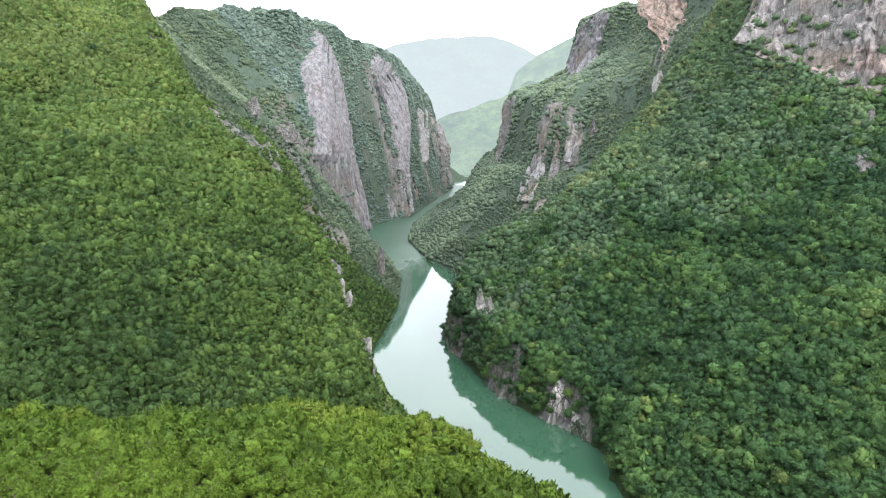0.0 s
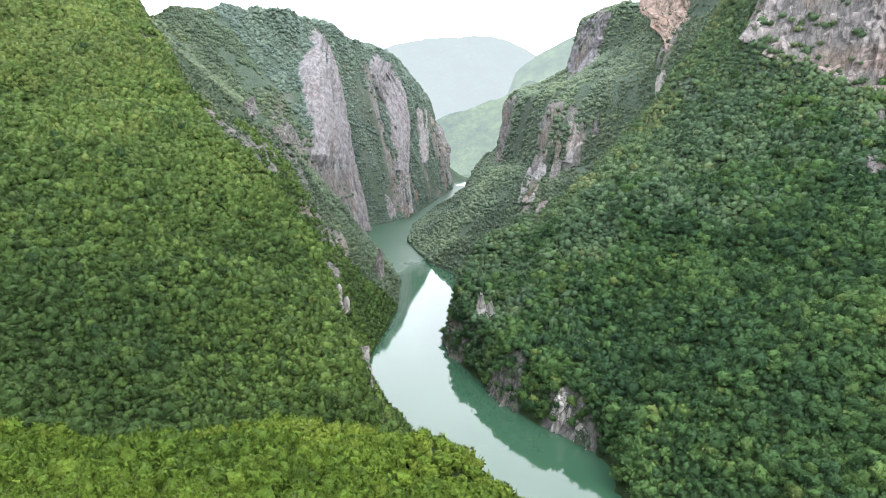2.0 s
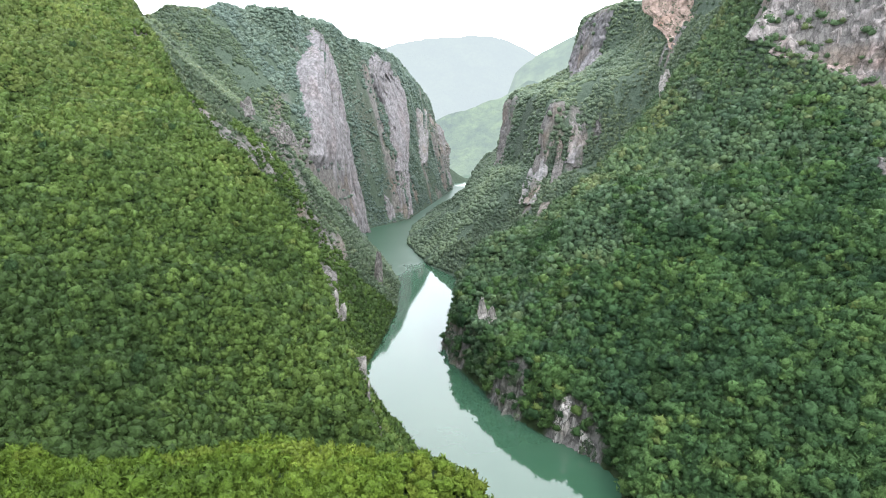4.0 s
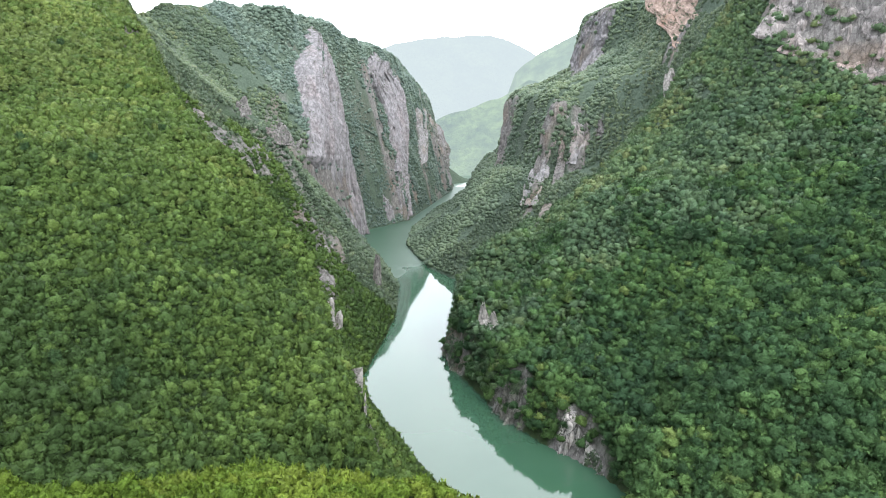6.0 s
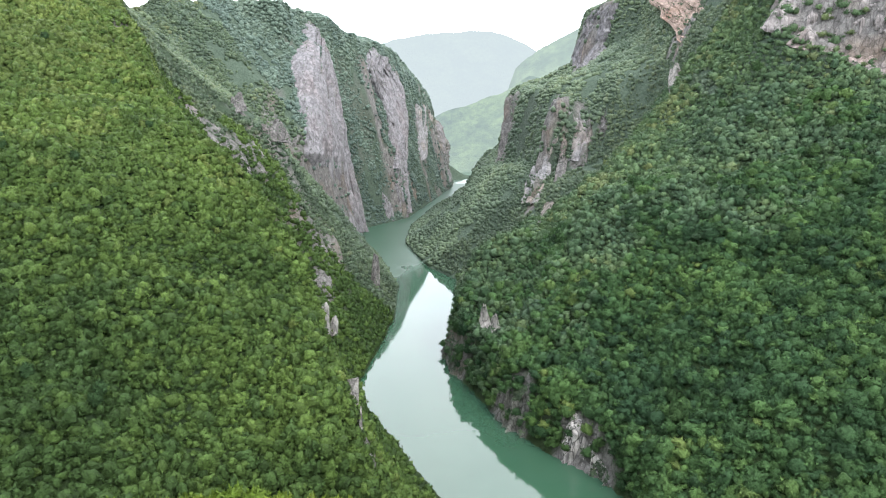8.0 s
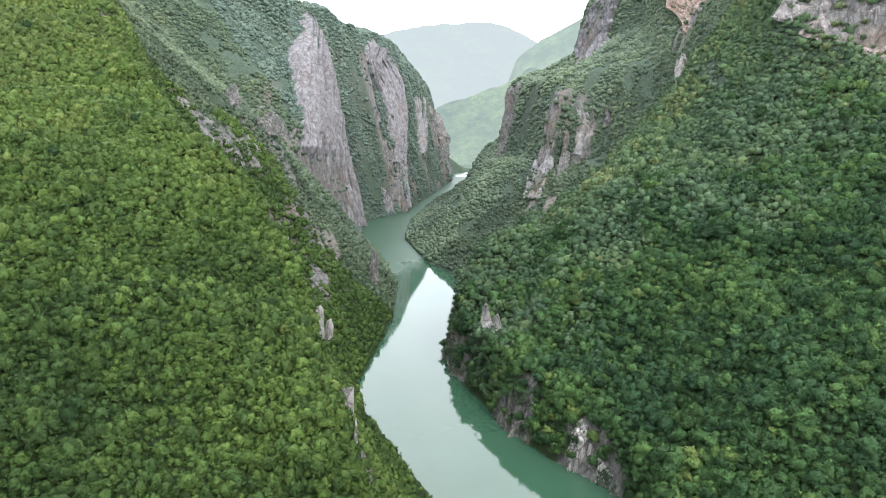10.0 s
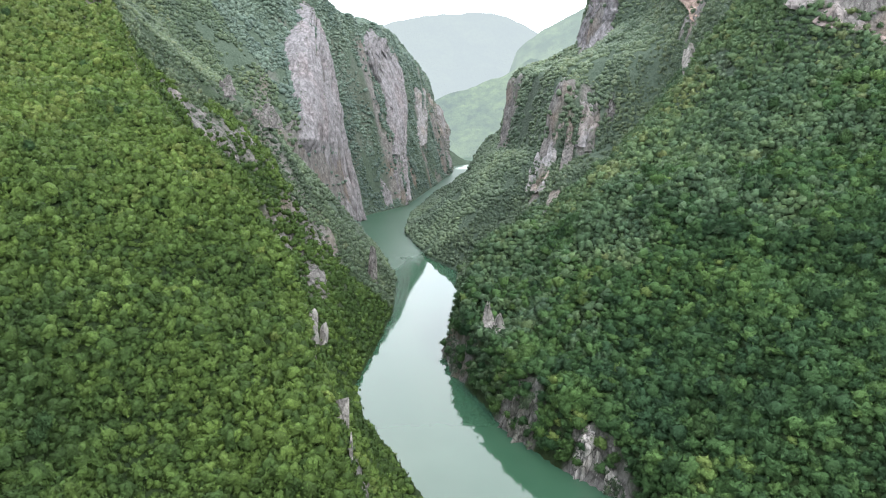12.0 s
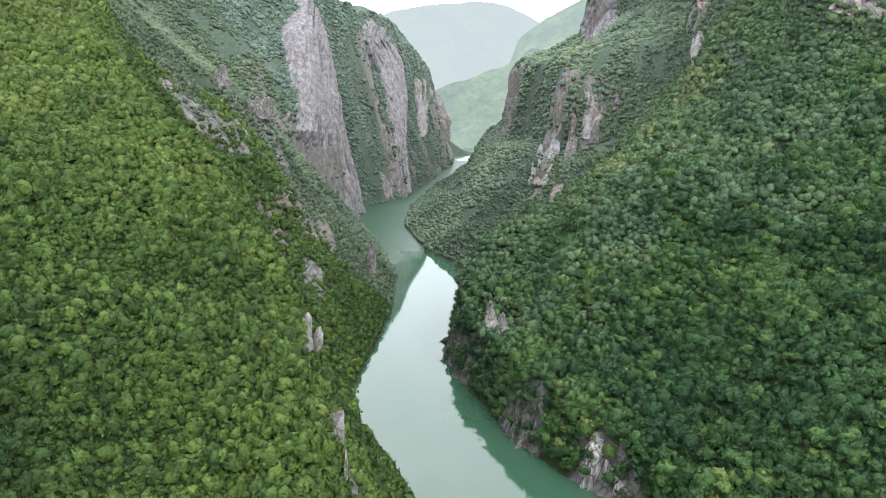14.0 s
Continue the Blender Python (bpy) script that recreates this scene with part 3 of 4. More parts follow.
def wood(name, points, shapes, radius, mat, label, sink=0.15, fresh=None, tall=(0.95, 1.4), mixed=0.20):
    x, y, z = points
    n = len(x)
    which = rng.integers(0, len(shapes), n)
    # clumps of taller trees, hollows between them and a few old giants
    swell = fractal(x, y, 22, 2, 101)
    r = radius * np.clip(rng.lognormal(0, 0.30, n) * (1 + 0.16 * swell) * np.where(rng.uniform(0, 1, n) > 0.93, 1.35, 1.0), 0.55, 1.55)
    z = z + 0.5 * radius * np.clip(swell, -0.12, 1.0)
    tall = rng.uniform(*tall, n)
    turn = rng.uniform(0, 2 * math.pi, n)
    # tint rises with height: paler haze up the slopes put into the leaves
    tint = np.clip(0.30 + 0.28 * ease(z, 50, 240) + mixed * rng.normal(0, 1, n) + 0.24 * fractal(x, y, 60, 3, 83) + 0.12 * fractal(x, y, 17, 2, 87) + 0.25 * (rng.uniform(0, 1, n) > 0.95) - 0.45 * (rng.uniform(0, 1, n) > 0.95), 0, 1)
    if fresh:
        tint = np.clip(tint + fresh(x, y), 0, 1)
    V, F, T, Q, base = [], [], [], [], 0
    for k, (sv, sf, mass) in enumerate(shapes):
        m = which == k
        if not m.any():
            continue
        c, s = np.cos(turn[m]), np.sin(turn[m])
        rr, oval = r[m], np.exp(rng.normal(0, 0.16, int(m.sum())))
        lx, ly = sv[None, :, 0] * oval[:, None], sv[None, :, 1] / oval[:, None]
        vx = (lx * c[:, None] - ly * s[:, None]) * rr[:, None] + x[m][:, None]
        vy = (lx * s[:, None] + ly * c[:, None]) * rr[:, None] + y[m][:, None]
        vz = (sv[None, :, 2] - sink) * (rr * tall[m])[:, None] + z[m][:, None]
        v = np.stack([vx, vy, vz], -1)
        cnt, per = v.shape[:2]
        F.append((sf[None] + (np.arange(cnt) * per)[:, None, None]).reshape(-1, 3) + base)
        V.append(v.reshape(-1, 3))
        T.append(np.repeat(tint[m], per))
        Q.append(np.tile(np.arange(len(sf)) < mass, cnt))
        base += cnt * per
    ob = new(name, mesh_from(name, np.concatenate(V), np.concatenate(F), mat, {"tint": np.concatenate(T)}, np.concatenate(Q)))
    return tagged(ob, label, "woodland", kind="stuff")


CLOSE = [crown_shape(8, 4, 10, 104, 0.17) for _ in range(10)]
NEAR = [crown_shape(9, 4, 10, 82, 0.153, 0.44) for _ in range(14)]
YOUNG = [crown_shape(7, 3, 7, 40, 0.19, 0.44) for _ in range(16)]
MID = [crown_shape(8, 3, 9, 58, 0.17, 0.44) for _ in range(14)]
LIGHT = [crown_shape(6, 3, 6, 14, 0.22, 0.42, low=140) for _ in range(12)]
HIGH = [crown_shape(7, 3, 8, 24, 0.21, 0.44, low=125) for _ in range(14)]
DISTANT = [small_crown(0.24) for _ in range(14)]
SHRUB = [crown_shape(5, 2, 5, 10, 0.32, 0.5) for _ in range(8)]


def on_left(x, y):
    return -beside(SHORE_LEFT, x, y) > 0


def knoll_back(x):
    """Far limit of the knoll's own trees."""
    return 207 - 0.28 * np.maximum(-70 - x, 0)


def clumped(points):
    """Leaves out trees in loose patches where scrub takes over."""
    x, y, _ = points
    keep = fractal(x, y, 20, 3, 99) + rng.uniform(-0.25, 0.25, len(x)) > -0.6
    return tuple(v[keep] for v in points)


knoll_points = plant(-230, 95, 84, 215, 3.8, lambda x, y: on_left(x, y) & (y < knoll_back(x)))
close_by = (np.abs(knoll_points[0] + 35) < 75) & (knoll_points[1] < 150)
close_by &= np.cumsum(close_by) <= 300
wood("back_slope_wood", plant(-110, 120, -70, 84, 3.9, lambda x, y: on_left(x, y)), YOUNG, 2.9, LEAF_KNOLL, "yellow-green oak wood behind the near knoll", fresh=lambda x, y: 0.22 + 0 * x)
# tint lightens towards the crest to make up for the shade on its back
wood("knoll_wood", tuple(v[~close_by] for v in knoll_points), CLOSE, 2.6, LEAF_KNOLL, "dense yellow-green oak wood on the near knoll", fresh=lambda x, y: 0.22 + 0.2 * ease(y, 140, 190))
slope_points = plant(-330, 30, 150, 720, 2.9, lambda x, y: on_left(x, y) & (y >= knoll_back(x)) & (y < 620 + 70 * fractal(x, y, 40, 2, 95)))
over = (beside(EDGE_LEFT, slope_points[0], slope_points[1]) > 7) & (slope_points[1] > 228)
stays = ~over | (rng.uniform(0, 1, len(over)) < 0.6)
slope_points, over = tuple(v[stays] for v in slope_points), over[stays]
lower = (slope_points[1] < 420) & ~over
upper = (slope_points[1] >= 420) & ~over
foot_of = lower & (slope_points[1] < 320)
lower &= ~foot_of
# lighter leaf tint up the slope for the haze there, darker at its foot
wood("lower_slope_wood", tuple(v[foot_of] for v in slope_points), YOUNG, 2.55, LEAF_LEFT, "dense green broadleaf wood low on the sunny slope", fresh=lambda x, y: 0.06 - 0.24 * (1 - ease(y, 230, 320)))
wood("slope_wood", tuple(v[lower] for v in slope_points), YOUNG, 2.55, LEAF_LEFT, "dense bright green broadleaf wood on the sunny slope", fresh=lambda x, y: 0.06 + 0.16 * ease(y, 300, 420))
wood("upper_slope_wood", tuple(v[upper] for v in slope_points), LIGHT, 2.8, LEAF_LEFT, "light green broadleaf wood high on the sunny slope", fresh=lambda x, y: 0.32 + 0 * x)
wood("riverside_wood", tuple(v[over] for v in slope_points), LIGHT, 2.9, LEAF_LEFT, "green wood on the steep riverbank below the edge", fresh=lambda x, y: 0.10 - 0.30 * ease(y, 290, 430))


def crest(x, y):
    """Raises the leaf tint along the spur's crest and low on the slope."""
    return 0.28 * (1 - ease(np.abs(beside(EDGE_RIGHT, x, y) - 8), 6, 36)) + 0.18 * (1 - ease(y, 300, 380))


shady_points = plant(-10, 440, 240, 790, 4.4, lambda x, y: ~on_left(x, y) & (y < 700 + 70 * fractal(x, y, 40, 2, 96)))
blend = shady_points[1] + 60 * fractal(shady_points[0], shady_points[1], 30, 2, 97) + rng.uniform(-40, 40, len(shady_points[0]))
lower = blend < 490
foot_of = lower & (shady_points[1] < 380)
lower &= ~foot_of
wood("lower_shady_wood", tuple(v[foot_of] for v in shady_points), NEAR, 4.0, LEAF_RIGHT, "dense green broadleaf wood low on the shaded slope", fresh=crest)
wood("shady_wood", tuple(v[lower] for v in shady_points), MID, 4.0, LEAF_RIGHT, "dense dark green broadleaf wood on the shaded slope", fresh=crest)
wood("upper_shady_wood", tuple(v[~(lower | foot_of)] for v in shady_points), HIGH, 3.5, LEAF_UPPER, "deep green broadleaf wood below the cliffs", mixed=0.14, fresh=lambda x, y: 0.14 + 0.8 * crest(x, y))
gorge_points = plant(-440, 70, 540, 1900, 4.6, lambda x, y: on_left(x, y) & ((x > -340) | (y < 1050)) & ((y < 1450) | (x > -130)) & ((y < 1250) | (x > -170)) & (y < 1760) & (y >= 620 + 70 * fractal(x, y, 40, 2, 95)))
gorge_points = clumped(gorge_points)
far_off = gorge_points[1] + 0.4 * gorge_points[0] > 840
bank = ~far_off & (gorge_points[1] < 720)
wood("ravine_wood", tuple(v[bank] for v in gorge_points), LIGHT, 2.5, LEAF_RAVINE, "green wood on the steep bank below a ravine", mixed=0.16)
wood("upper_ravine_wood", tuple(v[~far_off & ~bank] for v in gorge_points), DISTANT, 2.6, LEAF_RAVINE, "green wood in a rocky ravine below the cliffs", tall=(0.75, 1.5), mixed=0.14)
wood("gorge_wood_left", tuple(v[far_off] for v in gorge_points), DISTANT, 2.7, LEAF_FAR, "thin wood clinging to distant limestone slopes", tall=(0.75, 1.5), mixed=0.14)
right_points = plant(-60, 400, 620, 1640, 4.6, lambda x, y: ~on_left(x, y) & (x < 500 - 0.2 * y) & ((y < 1240) | (x < 140)) & (y >= 700 + 70 * fractal(x, y, 40, 2, 96)))
right_points = clumped(right_points)
bend = right_points[1] < 830
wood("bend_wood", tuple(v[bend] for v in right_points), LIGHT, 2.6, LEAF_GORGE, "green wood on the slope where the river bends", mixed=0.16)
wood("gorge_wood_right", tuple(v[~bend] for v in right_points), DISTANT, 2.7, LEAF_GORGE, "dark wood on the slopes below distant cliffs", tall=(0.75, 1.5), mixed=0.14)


# ---- single trees of the near knoll ----
def limb(verts, faces, a, b, ra, rb, sides=6):
    """A tapered round stick from a to b, added to the lists."""
    a, b = Vector(a), Vector(b)
    q = (b - a).to_track_quat("Z", "Y")
    k = len(verts)
    for p, r in ((a, ra), (b, rb)):
        for i in range(sides):
            t = 2 * math.pi * i / sides
            verts.append((p + q @ Vector((r * math.cos(t), r * math.sin(t), 0)))[:])
    for i in range(sides):
        faces.append((k + i, k + (i + 1) % sides, k + sides + (i + 1) % sides, k + sides + i))


def tree_meshes(seed):
    r = random.Random(seed)
    verts, faces = [], []
    top = (r.uniform(-0.3, 0.3), r.uniform(-0.3, 0.3), 2.0)
    limb(verts, faces, (0, 0, -0.8), top, 0.20, 0.13, 8)
    for _ in range(5):
        t = r.uniform(0, 2 * math.pi)
        mid = (top[0] + 0.8 * math.cos(t), top[1] + 0.8 * math.sin(t), 2.0 + r.uniform(0.6, 1.0))
        limb(verts, faces, top, mid, 0.10, 0.06)
        limb(verts, faces, mid, (mid[0] + 0.7 * math.cos(t + 0.5), mid[1] + 0.7 * math.sin(t + 0.5), mid[2] + 0.8), 0.06, 0.02)
        limb(verts, faces, mid, (mid[0] + 0.5 * math.cos(t - 0.7), mid[1] + 0.5 * math.sin(t - 0.7), mid[2] + 0.9), 0.05, 0.02)
    trunk = mesh_from("trunk", np.array(verts), np.array(faces), BARK, None, True)
    cv, cf, mass = crown_shape(12, 6, 14, 540, 0.105)
    cv = cv * (2.6, 2.6, 2.7) + (0, 0, 0.9)
    crown = mesh_from("crown", cv, cf, LEAF_KNOLL, {"tint": np.full(len(cv), r.uniform(0.38, 0.72))}, np.arange(len(cf)) < mass)
    return trunk, crown


KINDS = [tree_meshes(s) for s in range(10)]
kx, ky, kz = (v[close_by] for v in knoll_points)
for k in range(len(kx)):
    tree = new("oak_tree")
    tagged(tree, "young broadleaf oak with fresh yellow-green crown in dense wood", "tree", "oaks of the near knoll")
    size = min(1.35, float(rng.lognormal(0, 0.2)))
    tree.matrix_world = pose(kx[k], ky[k], kz[k], 0, 0, rng.uniform(0, 360)) @ Matrix.Diagonal((size, size, size * rng.uniform(0.9, 1.2), 1))
    for name, me in zip(("trunk", "crown"), KINDS[k % len(KINDS)]):
        piece = new(name, me)
        piece.parent = tree


# ---- dark trees that stand out of the woods ----
LEAF_DARK = leaf_material("dark_evergreen_leaves", (0.021, 0.045, 0.019), (0.034, 0.064, 0.025), (0.046, 0.080, 0.030), (0.061, 0.093, 0.032), 0.2, 0.06)


def dark_tree_meshes():
    verts, faces = [], []
    limb(verts, faces, (0, 0, -1.0), (0, 0, 4.5), 0.28, 0.12, 8)
    for k in range(6):
        t = 1.05 * k
        limb(verts, faces, (0, 0, 1.6 + 0.4 * k), (1.2 * math.cos(t), 1.2 * math.sin(t), 2.2 + 0.45 * k), 0.09, 0.03)
    trunk = mesh_from("trunk", np.array(verts), np.array(faces), BARK, None, True)
    cv, cf, mass = crown_shape(12, 6, 12, 260, 0.12)
    cv = cv * (3.0, 3.0, 5.4) + (0, 0, 1.0)
    return trunk, mesh_from("crown", cv, cf, LEAF_DARK, {"tint": np.full(len(cv), 0.45)}, False)


DARK_KINDS = [dark_tree_meshes() for _ in range(3)]
DARK_SPOTS = [(235, 583), (238, 538), (256, 482), (261, 489), (280, 505), (274, 549), (264, 590), (305, 486), (125, 365), (121, 347), (250, 381), (195, 499), (213, 419), (231, 371),
              (-113, 236), (-114, 242), (-133, 236), (-166, 254), (-261, 508), (-256, 500), (-244, 451), (-199, 440), (-176, 407), (-159, 393), (-199, 333), (-194, 328), (-169, 338)]
for k, (dx, dy) in enumerate(DARK_SPOTS):
    tree = new("evergreen_tree")
    tagged(tree, "dark bushy evergreen standing out of lighter oak woods", "tree", "dark evergreens in the woods")
    size = 1.0 + 0.3 * math.sin(2.3 * k) if dy < 200 else 0.9 if dx < 0 else 1.35 + 0.3 * math.sin(2.3 * k)
    tree.matrix_world = pose(dx, dy, float(land(dx, dy)[0]), 0, 0, 77 * k) @ Matrix.Diagonal((size, size, size, 1))
    for name, me in zip(("trunk", "crown"), DARK_KINDS[k % 3]):
        piece = new(name, me)
        piece.parent = tree


# ---- rock faces ----
SHRUB_SPOTS = []


def rock_face(name, line, lean, wide, label, res=1.2, rough=2.2, mat=None, seed=0, proud=2.6, green=0.10, thick=9.0, rim_width=5.0, grain=1.0):
    """A jagged limestone face that follows the slope, stands proud of it and runs back into it at its rim."""
    pts = np.array(line, float)
    step = np.hypot(np.diff(pts[:, 0]), np.diff(pts[:, 1]))
    along = np.concatenate([[0], np.cumsum(step)])
    n = max(8, int(along[-1] / res))
    sc = np.linspace(0, along[-1], n)
    px, py, z0, z1 = (np.interp(sc, along, pts[:, k]) for k in range(4))
    tx, ty = np.gradient(px), np.gradient(py)
    tl = np.hypot(tx, ty)
    ox, oy = -ty / tl, tx / tl
    foot = np.minimum(land(px + ox * 4, py + oy * 4)[0], land(px + ox * 8, py + oy * 8)[0])
    z0 = np.minimum(z0, foot - 2)
    z1 = z1 + rough * 1.4 * fractal(sc, 0 * sc, 9, 3, seed + 5)
    m = max(8, int((z1 - z0).max() / res))
    v = np.linspace(0, 1, m)
    S, V = np.meshgrid(sc, v)
    Z = z0 + (z1 - z0) * V
    back = np.arange(-12, 90, 1.0)
    off = np.zeros_like(Z)
    for c in range(n):
        hh = np.maximum.accumulate(land(px[c] - ox[c] * back, py[c] - oy[c] * back)[0])
        off[:, c] = np.interp(Z[:, c], hh + np.arange(len(hh)) * 1e-5, back)
    off = np.minimum(off, lean * (Z - z0) + 1.0)
    rim = np.minimum(np.minimum(ease(S, 0, rim_width), ease(along[-1] - S, 0, rim_width)), np.maximum(ease(1 - V, 0, 0.16), 0.0))
    bent = grain * (S + 2.5 * wave(S, Z, 18, seed + 2))
    ribs = rough * (0.9 * fractal(bent, Z * 0.16, 15, 3, seed) - 0.8 * np.abs(fractal(bent, Z * 0.12, 7, 2, seed + 9)) + 0.45 * fractal(bent, Z * 0.7, 5, 2, seed + 21))
    ledge = rough * 0.35 * (wave(S * 0.15 + Z * 1.0, S * 0.05, 5, seed + 3))
    out = proud - off + ribs + ledge - 0.65 * thick * (1 - rim)
    front = np.stack([px + ox * out, py + oy * out, Z + 0.4 * rough * wave(S, Z, 4, seed + 7)], -1).reshape(-1, 3)
    rear = np.stack([px - ox * (off + thick), py - oy * (off + thick), Z], -1).reshape(-1, 3)
    i = np.arange(n * m).reshape(m, n)
    grid = np.stack([i[:-1, :-1], i[:-1, 1:], i[1:, 1:], i[1:, :-1]], -1).reshape(-1, 4)
    ring = np.concatenate([i[0, :], i[1:, -1], i[-1, -2::-1], i[-2:0:-1, 0]])
    nxt = np.roll(ring, -1)
    sides = np.stack([nxt, ring, ring + n * m, nxt + n * m], -1)
    faces = np.concatenate([grid[:, ::-1], grid + n * m, sides[:, ::-1]])
    ledges = (fractal(S, Z * 0.6, 26, 3, seed + 33) > 0.3).ravel() & (rim.ravel() > 0.3)
    SHRUB_SPOTS.append(front[ledges][rng.uniform(0, 1, ledges.sum()) < green])
    SHRUB_SPOTS.append(front[rng.uniform(0, 1, len(front)) < 0.0008])
    fringe = ((S < 3) | (S > along[-1] - 3) | (V > 0.88)).ravel()
    SHRUB_SPOTS.append(front[fringe][rng.uniform(0, 1, fringe.sum()) < 0.07])
    ob = new(name, mesh_from(name, np.concatenate([front, rear]), faces, mat or LIMESTONE, None, False))
    return tagged(ob, label, "cliff", "limestone cliffs of the gorge")


def rock_strip(name, left, right, label, mat=None, rough=2.0, res=2.0, thick=9.0, green=0.12, proud=2.0, seed=None, part_of=None, ragged=1.0):
    """A ribbed buttress between two edges, each from foot to top, with the open side on the right hand of left to right."""
    seed = len(name) * 7 + int(abs(left[0][0])) if seed is None else seed
    lp, rp = np.array(left, float), np.array(right, float)
    high = lp[-1, 2] - lp[0, 2]
    m = max(10, int(high / res))
    v = np.linspace(0, 1, m)

    def edge(p):
        t = (p[:, 2] - p[0, 2]) / (p[-1, 2] - p[0, 2])
        return np.stack([np.interp(v, t, p[:, k]) for k in range(3)], -1)

    le, re = edge(lp), edge(rp)
    width = np.linalg.norm(re - le, axis=1)
    n = max(8, int(width.max() / res))
    u = np.linspace(0, 1, n)
    U, V = np.meshgrid(u, v)
    along, Z = U * width[:, None], V * high
    U2 = U + ragged * (0.10 * fractal(Z, 0 * Z, 22, 3, seed + 40)) * (1 - U) + ragged * (0.07 * fractal(Z, 9 + 0 * Z, 18, 3, seed + 50)) * U
    P = le[:, None] * (1 - U2[..., None]) + re[:, None] * U2[..., None]
    P[..., 2] += V ** 3 * min(0.22 * high, 5.0) * (fractal(along, 0 * along, 7 if res > 1.1 else 3, 3, seed + 60) - 0.4)
    way = (re - le).mean(0)
    way = way / math.hypot(way[0], way[1])
    ox, oy = way[1], -way[0]
    bent = along + 2.0 * wave(along, Z, 16, seed + 2)
    ribs = rough * (0.9 * fractal(bent, Z * 0.14, 14, 3, seed) - 0.9 * np.abs(fractal(bent, Z * 0.10, 7, 2, seed + 9)) + 0.35 * fractal(bent, Z * 0.5, 5, 2, seed + 21))
    rim = np.minimum(np.minimum(ease(U, 0, 0.10), ease(1 - U, 0, 0.05)), ease(1 - V, 0, 0.06))
    out = proud + ribs - (0.5 if res > 1.1 else 0.15) * thick * (1 - rim)
    front = np.stack([P[..., 0] + ox * out, P[..., 1] + oy * out, P[..., 2] + 0.4 * rough * wave(along, Z, 5, seed + 7)], -1).reshape(-1, 3)
    rear = np.stack([P[..., 0] - ox * thick, P[..., 1] - oy * thick, P[..., 2]], -1).reshape(-1, 3)
    i = np.arange(n * m).reshape(m, n)
    grid = np.stack([i[:-1, :-1], i[:-1, 1:], i[1:, 1:], i[1:, :-1]], -1).reshape(-1, 4)
    ring = np.concatenate([i[0, :], i[1:, -1], i[-1, -2::-1], i[-2:0:-1, 0]])
    nxt = np.roll(ring, -1)
    sides = np.stack([nxt, ring, ring + n * m, nxt + n * m], -1)
    ledges = (fractal(along, Z * 0.5, 26, 3, seed + 33) > 0.25).ravel() & (rim.ravel() > 0.3)
    fringe = ((U < 0.06) | (U > 0.95) | (V > 0.95)).ravel()
    SHRUB_SPOTS.append(front[fringe][rng.uniform(0, 1, fringe.sum()) < 0.12])
    if res > 1.1:
        SHRUB_SPOTS.append(front[ledges][rng.uniform(0, 1, ledges.sum()) < green])
    ob = new(name, mesh_from(name, np.concatenate([front, rear]), np.concatenate([grid, grid[:, ::-1] + n * m, sides]), mat or LIMESTONE, None, False))
    if part_of:
        ob.parent = part_of
        return tagged(ob, label)
    return tagged(ob, label, "cliff", "limestone cliffs of the gorge")


def rock_ribs(cliff, left, right, spans, proud, rough, mat):
    """Upright ribs that stand out of a cliff: spans of its width and height, from 0 to 1."""
    lp, rp = np.array(left, float), np.array(right, float)
    for k, (u0, u1, v0, v1) in enumerate(spans):
        edges = []
        for u in (u0, u1):
            line = []
            for v in np.linspace(v0, v1, 7):
                a, b = (np.array([np.interp(v, (p[:, 2] - p[0, 2]) / (p[-1, 2] - p[0, 2]), p[:, c]) for c in range(3)]) for p in (lp, rp))
                line.append(tuple(a * (1 - u) + b * u))
            edges.append(line)
        rock_strip("rib", edges[0], edges[1], "", mat=mat, rough=rough, res=2.2, thick=8, green=0.03, proud=proud, seed=1500 + 37 * k, part_of=cliff)


BANK_ROCK = rock_material("scarred_limestone", 1.75, (1.0, 0.96, 0.92), (1.0, 0.86, 0.80), 0.22, -0.6)
DARK_BANK = rock_material("weathered_limestone", 0.6, (0.97, 0.97, 0.86), (1.0, 0.86, 0.70), 0.30, -0.2)
for k, (name, line, lean, wide, label) in enumerate(FACES):
    bank = "bank_cliff" in name
    rock_face(name, line, lean * 2, wide, label, seed=100 + 13 * k, thick=7.0, rim_width=2.0 if bank else 5.0,
              green=0.9 if name == "grey_bank_cliff" else 0.35, proud=3.2 if bank else 2.6, rough=3.6 if bank else 2.2, res=0.7 if bank else 1.2, grain=2.2 if bank else 1.0, mat=BANK_ROCK if name == "pale_bank_cliff" else DARK_BANK)
PALE_ROCK = rock_material("pale_limestone", 1.0, (1.0, 0.96, 0.90))
RUSTY = rock_material("rusty_limestone", 1.4, (1.0, 0.76, 0.64), (1.0, 0.80, 0.68), 0.09, 0.7)
PINKISH = rock_material("pinkish_limestone", 1.2, (1.0, 0.92, 0.90), (1.0, 0.82, 0.76), 0.12, 0.25)
# haze of the far gorge put into the stone colour: lilac cast, weak contrast
PALE_FAR = rock_material("hazed_pale_limestone", 0.9, (0.97, 0.94, 0.99), (0.99, 0.92, 0.90), 0.12, 0.55)
DARK_ROCK = rock_material("dark_limestone", 0.55, block=0.09, soft=0.8)
OCHRE_ROCK = rock_material("ochre_limestone", 0.8, (1.0, 0.90, 0.82), (1.0, 0.84, 0.74), 0.12, 0.5)
CRAG_ROCK = rock_material("crag_limestone", 0.7, (1.0, 0.96, 0.93), (1.0, 0.90, 0.82), 0.28, -0.2)
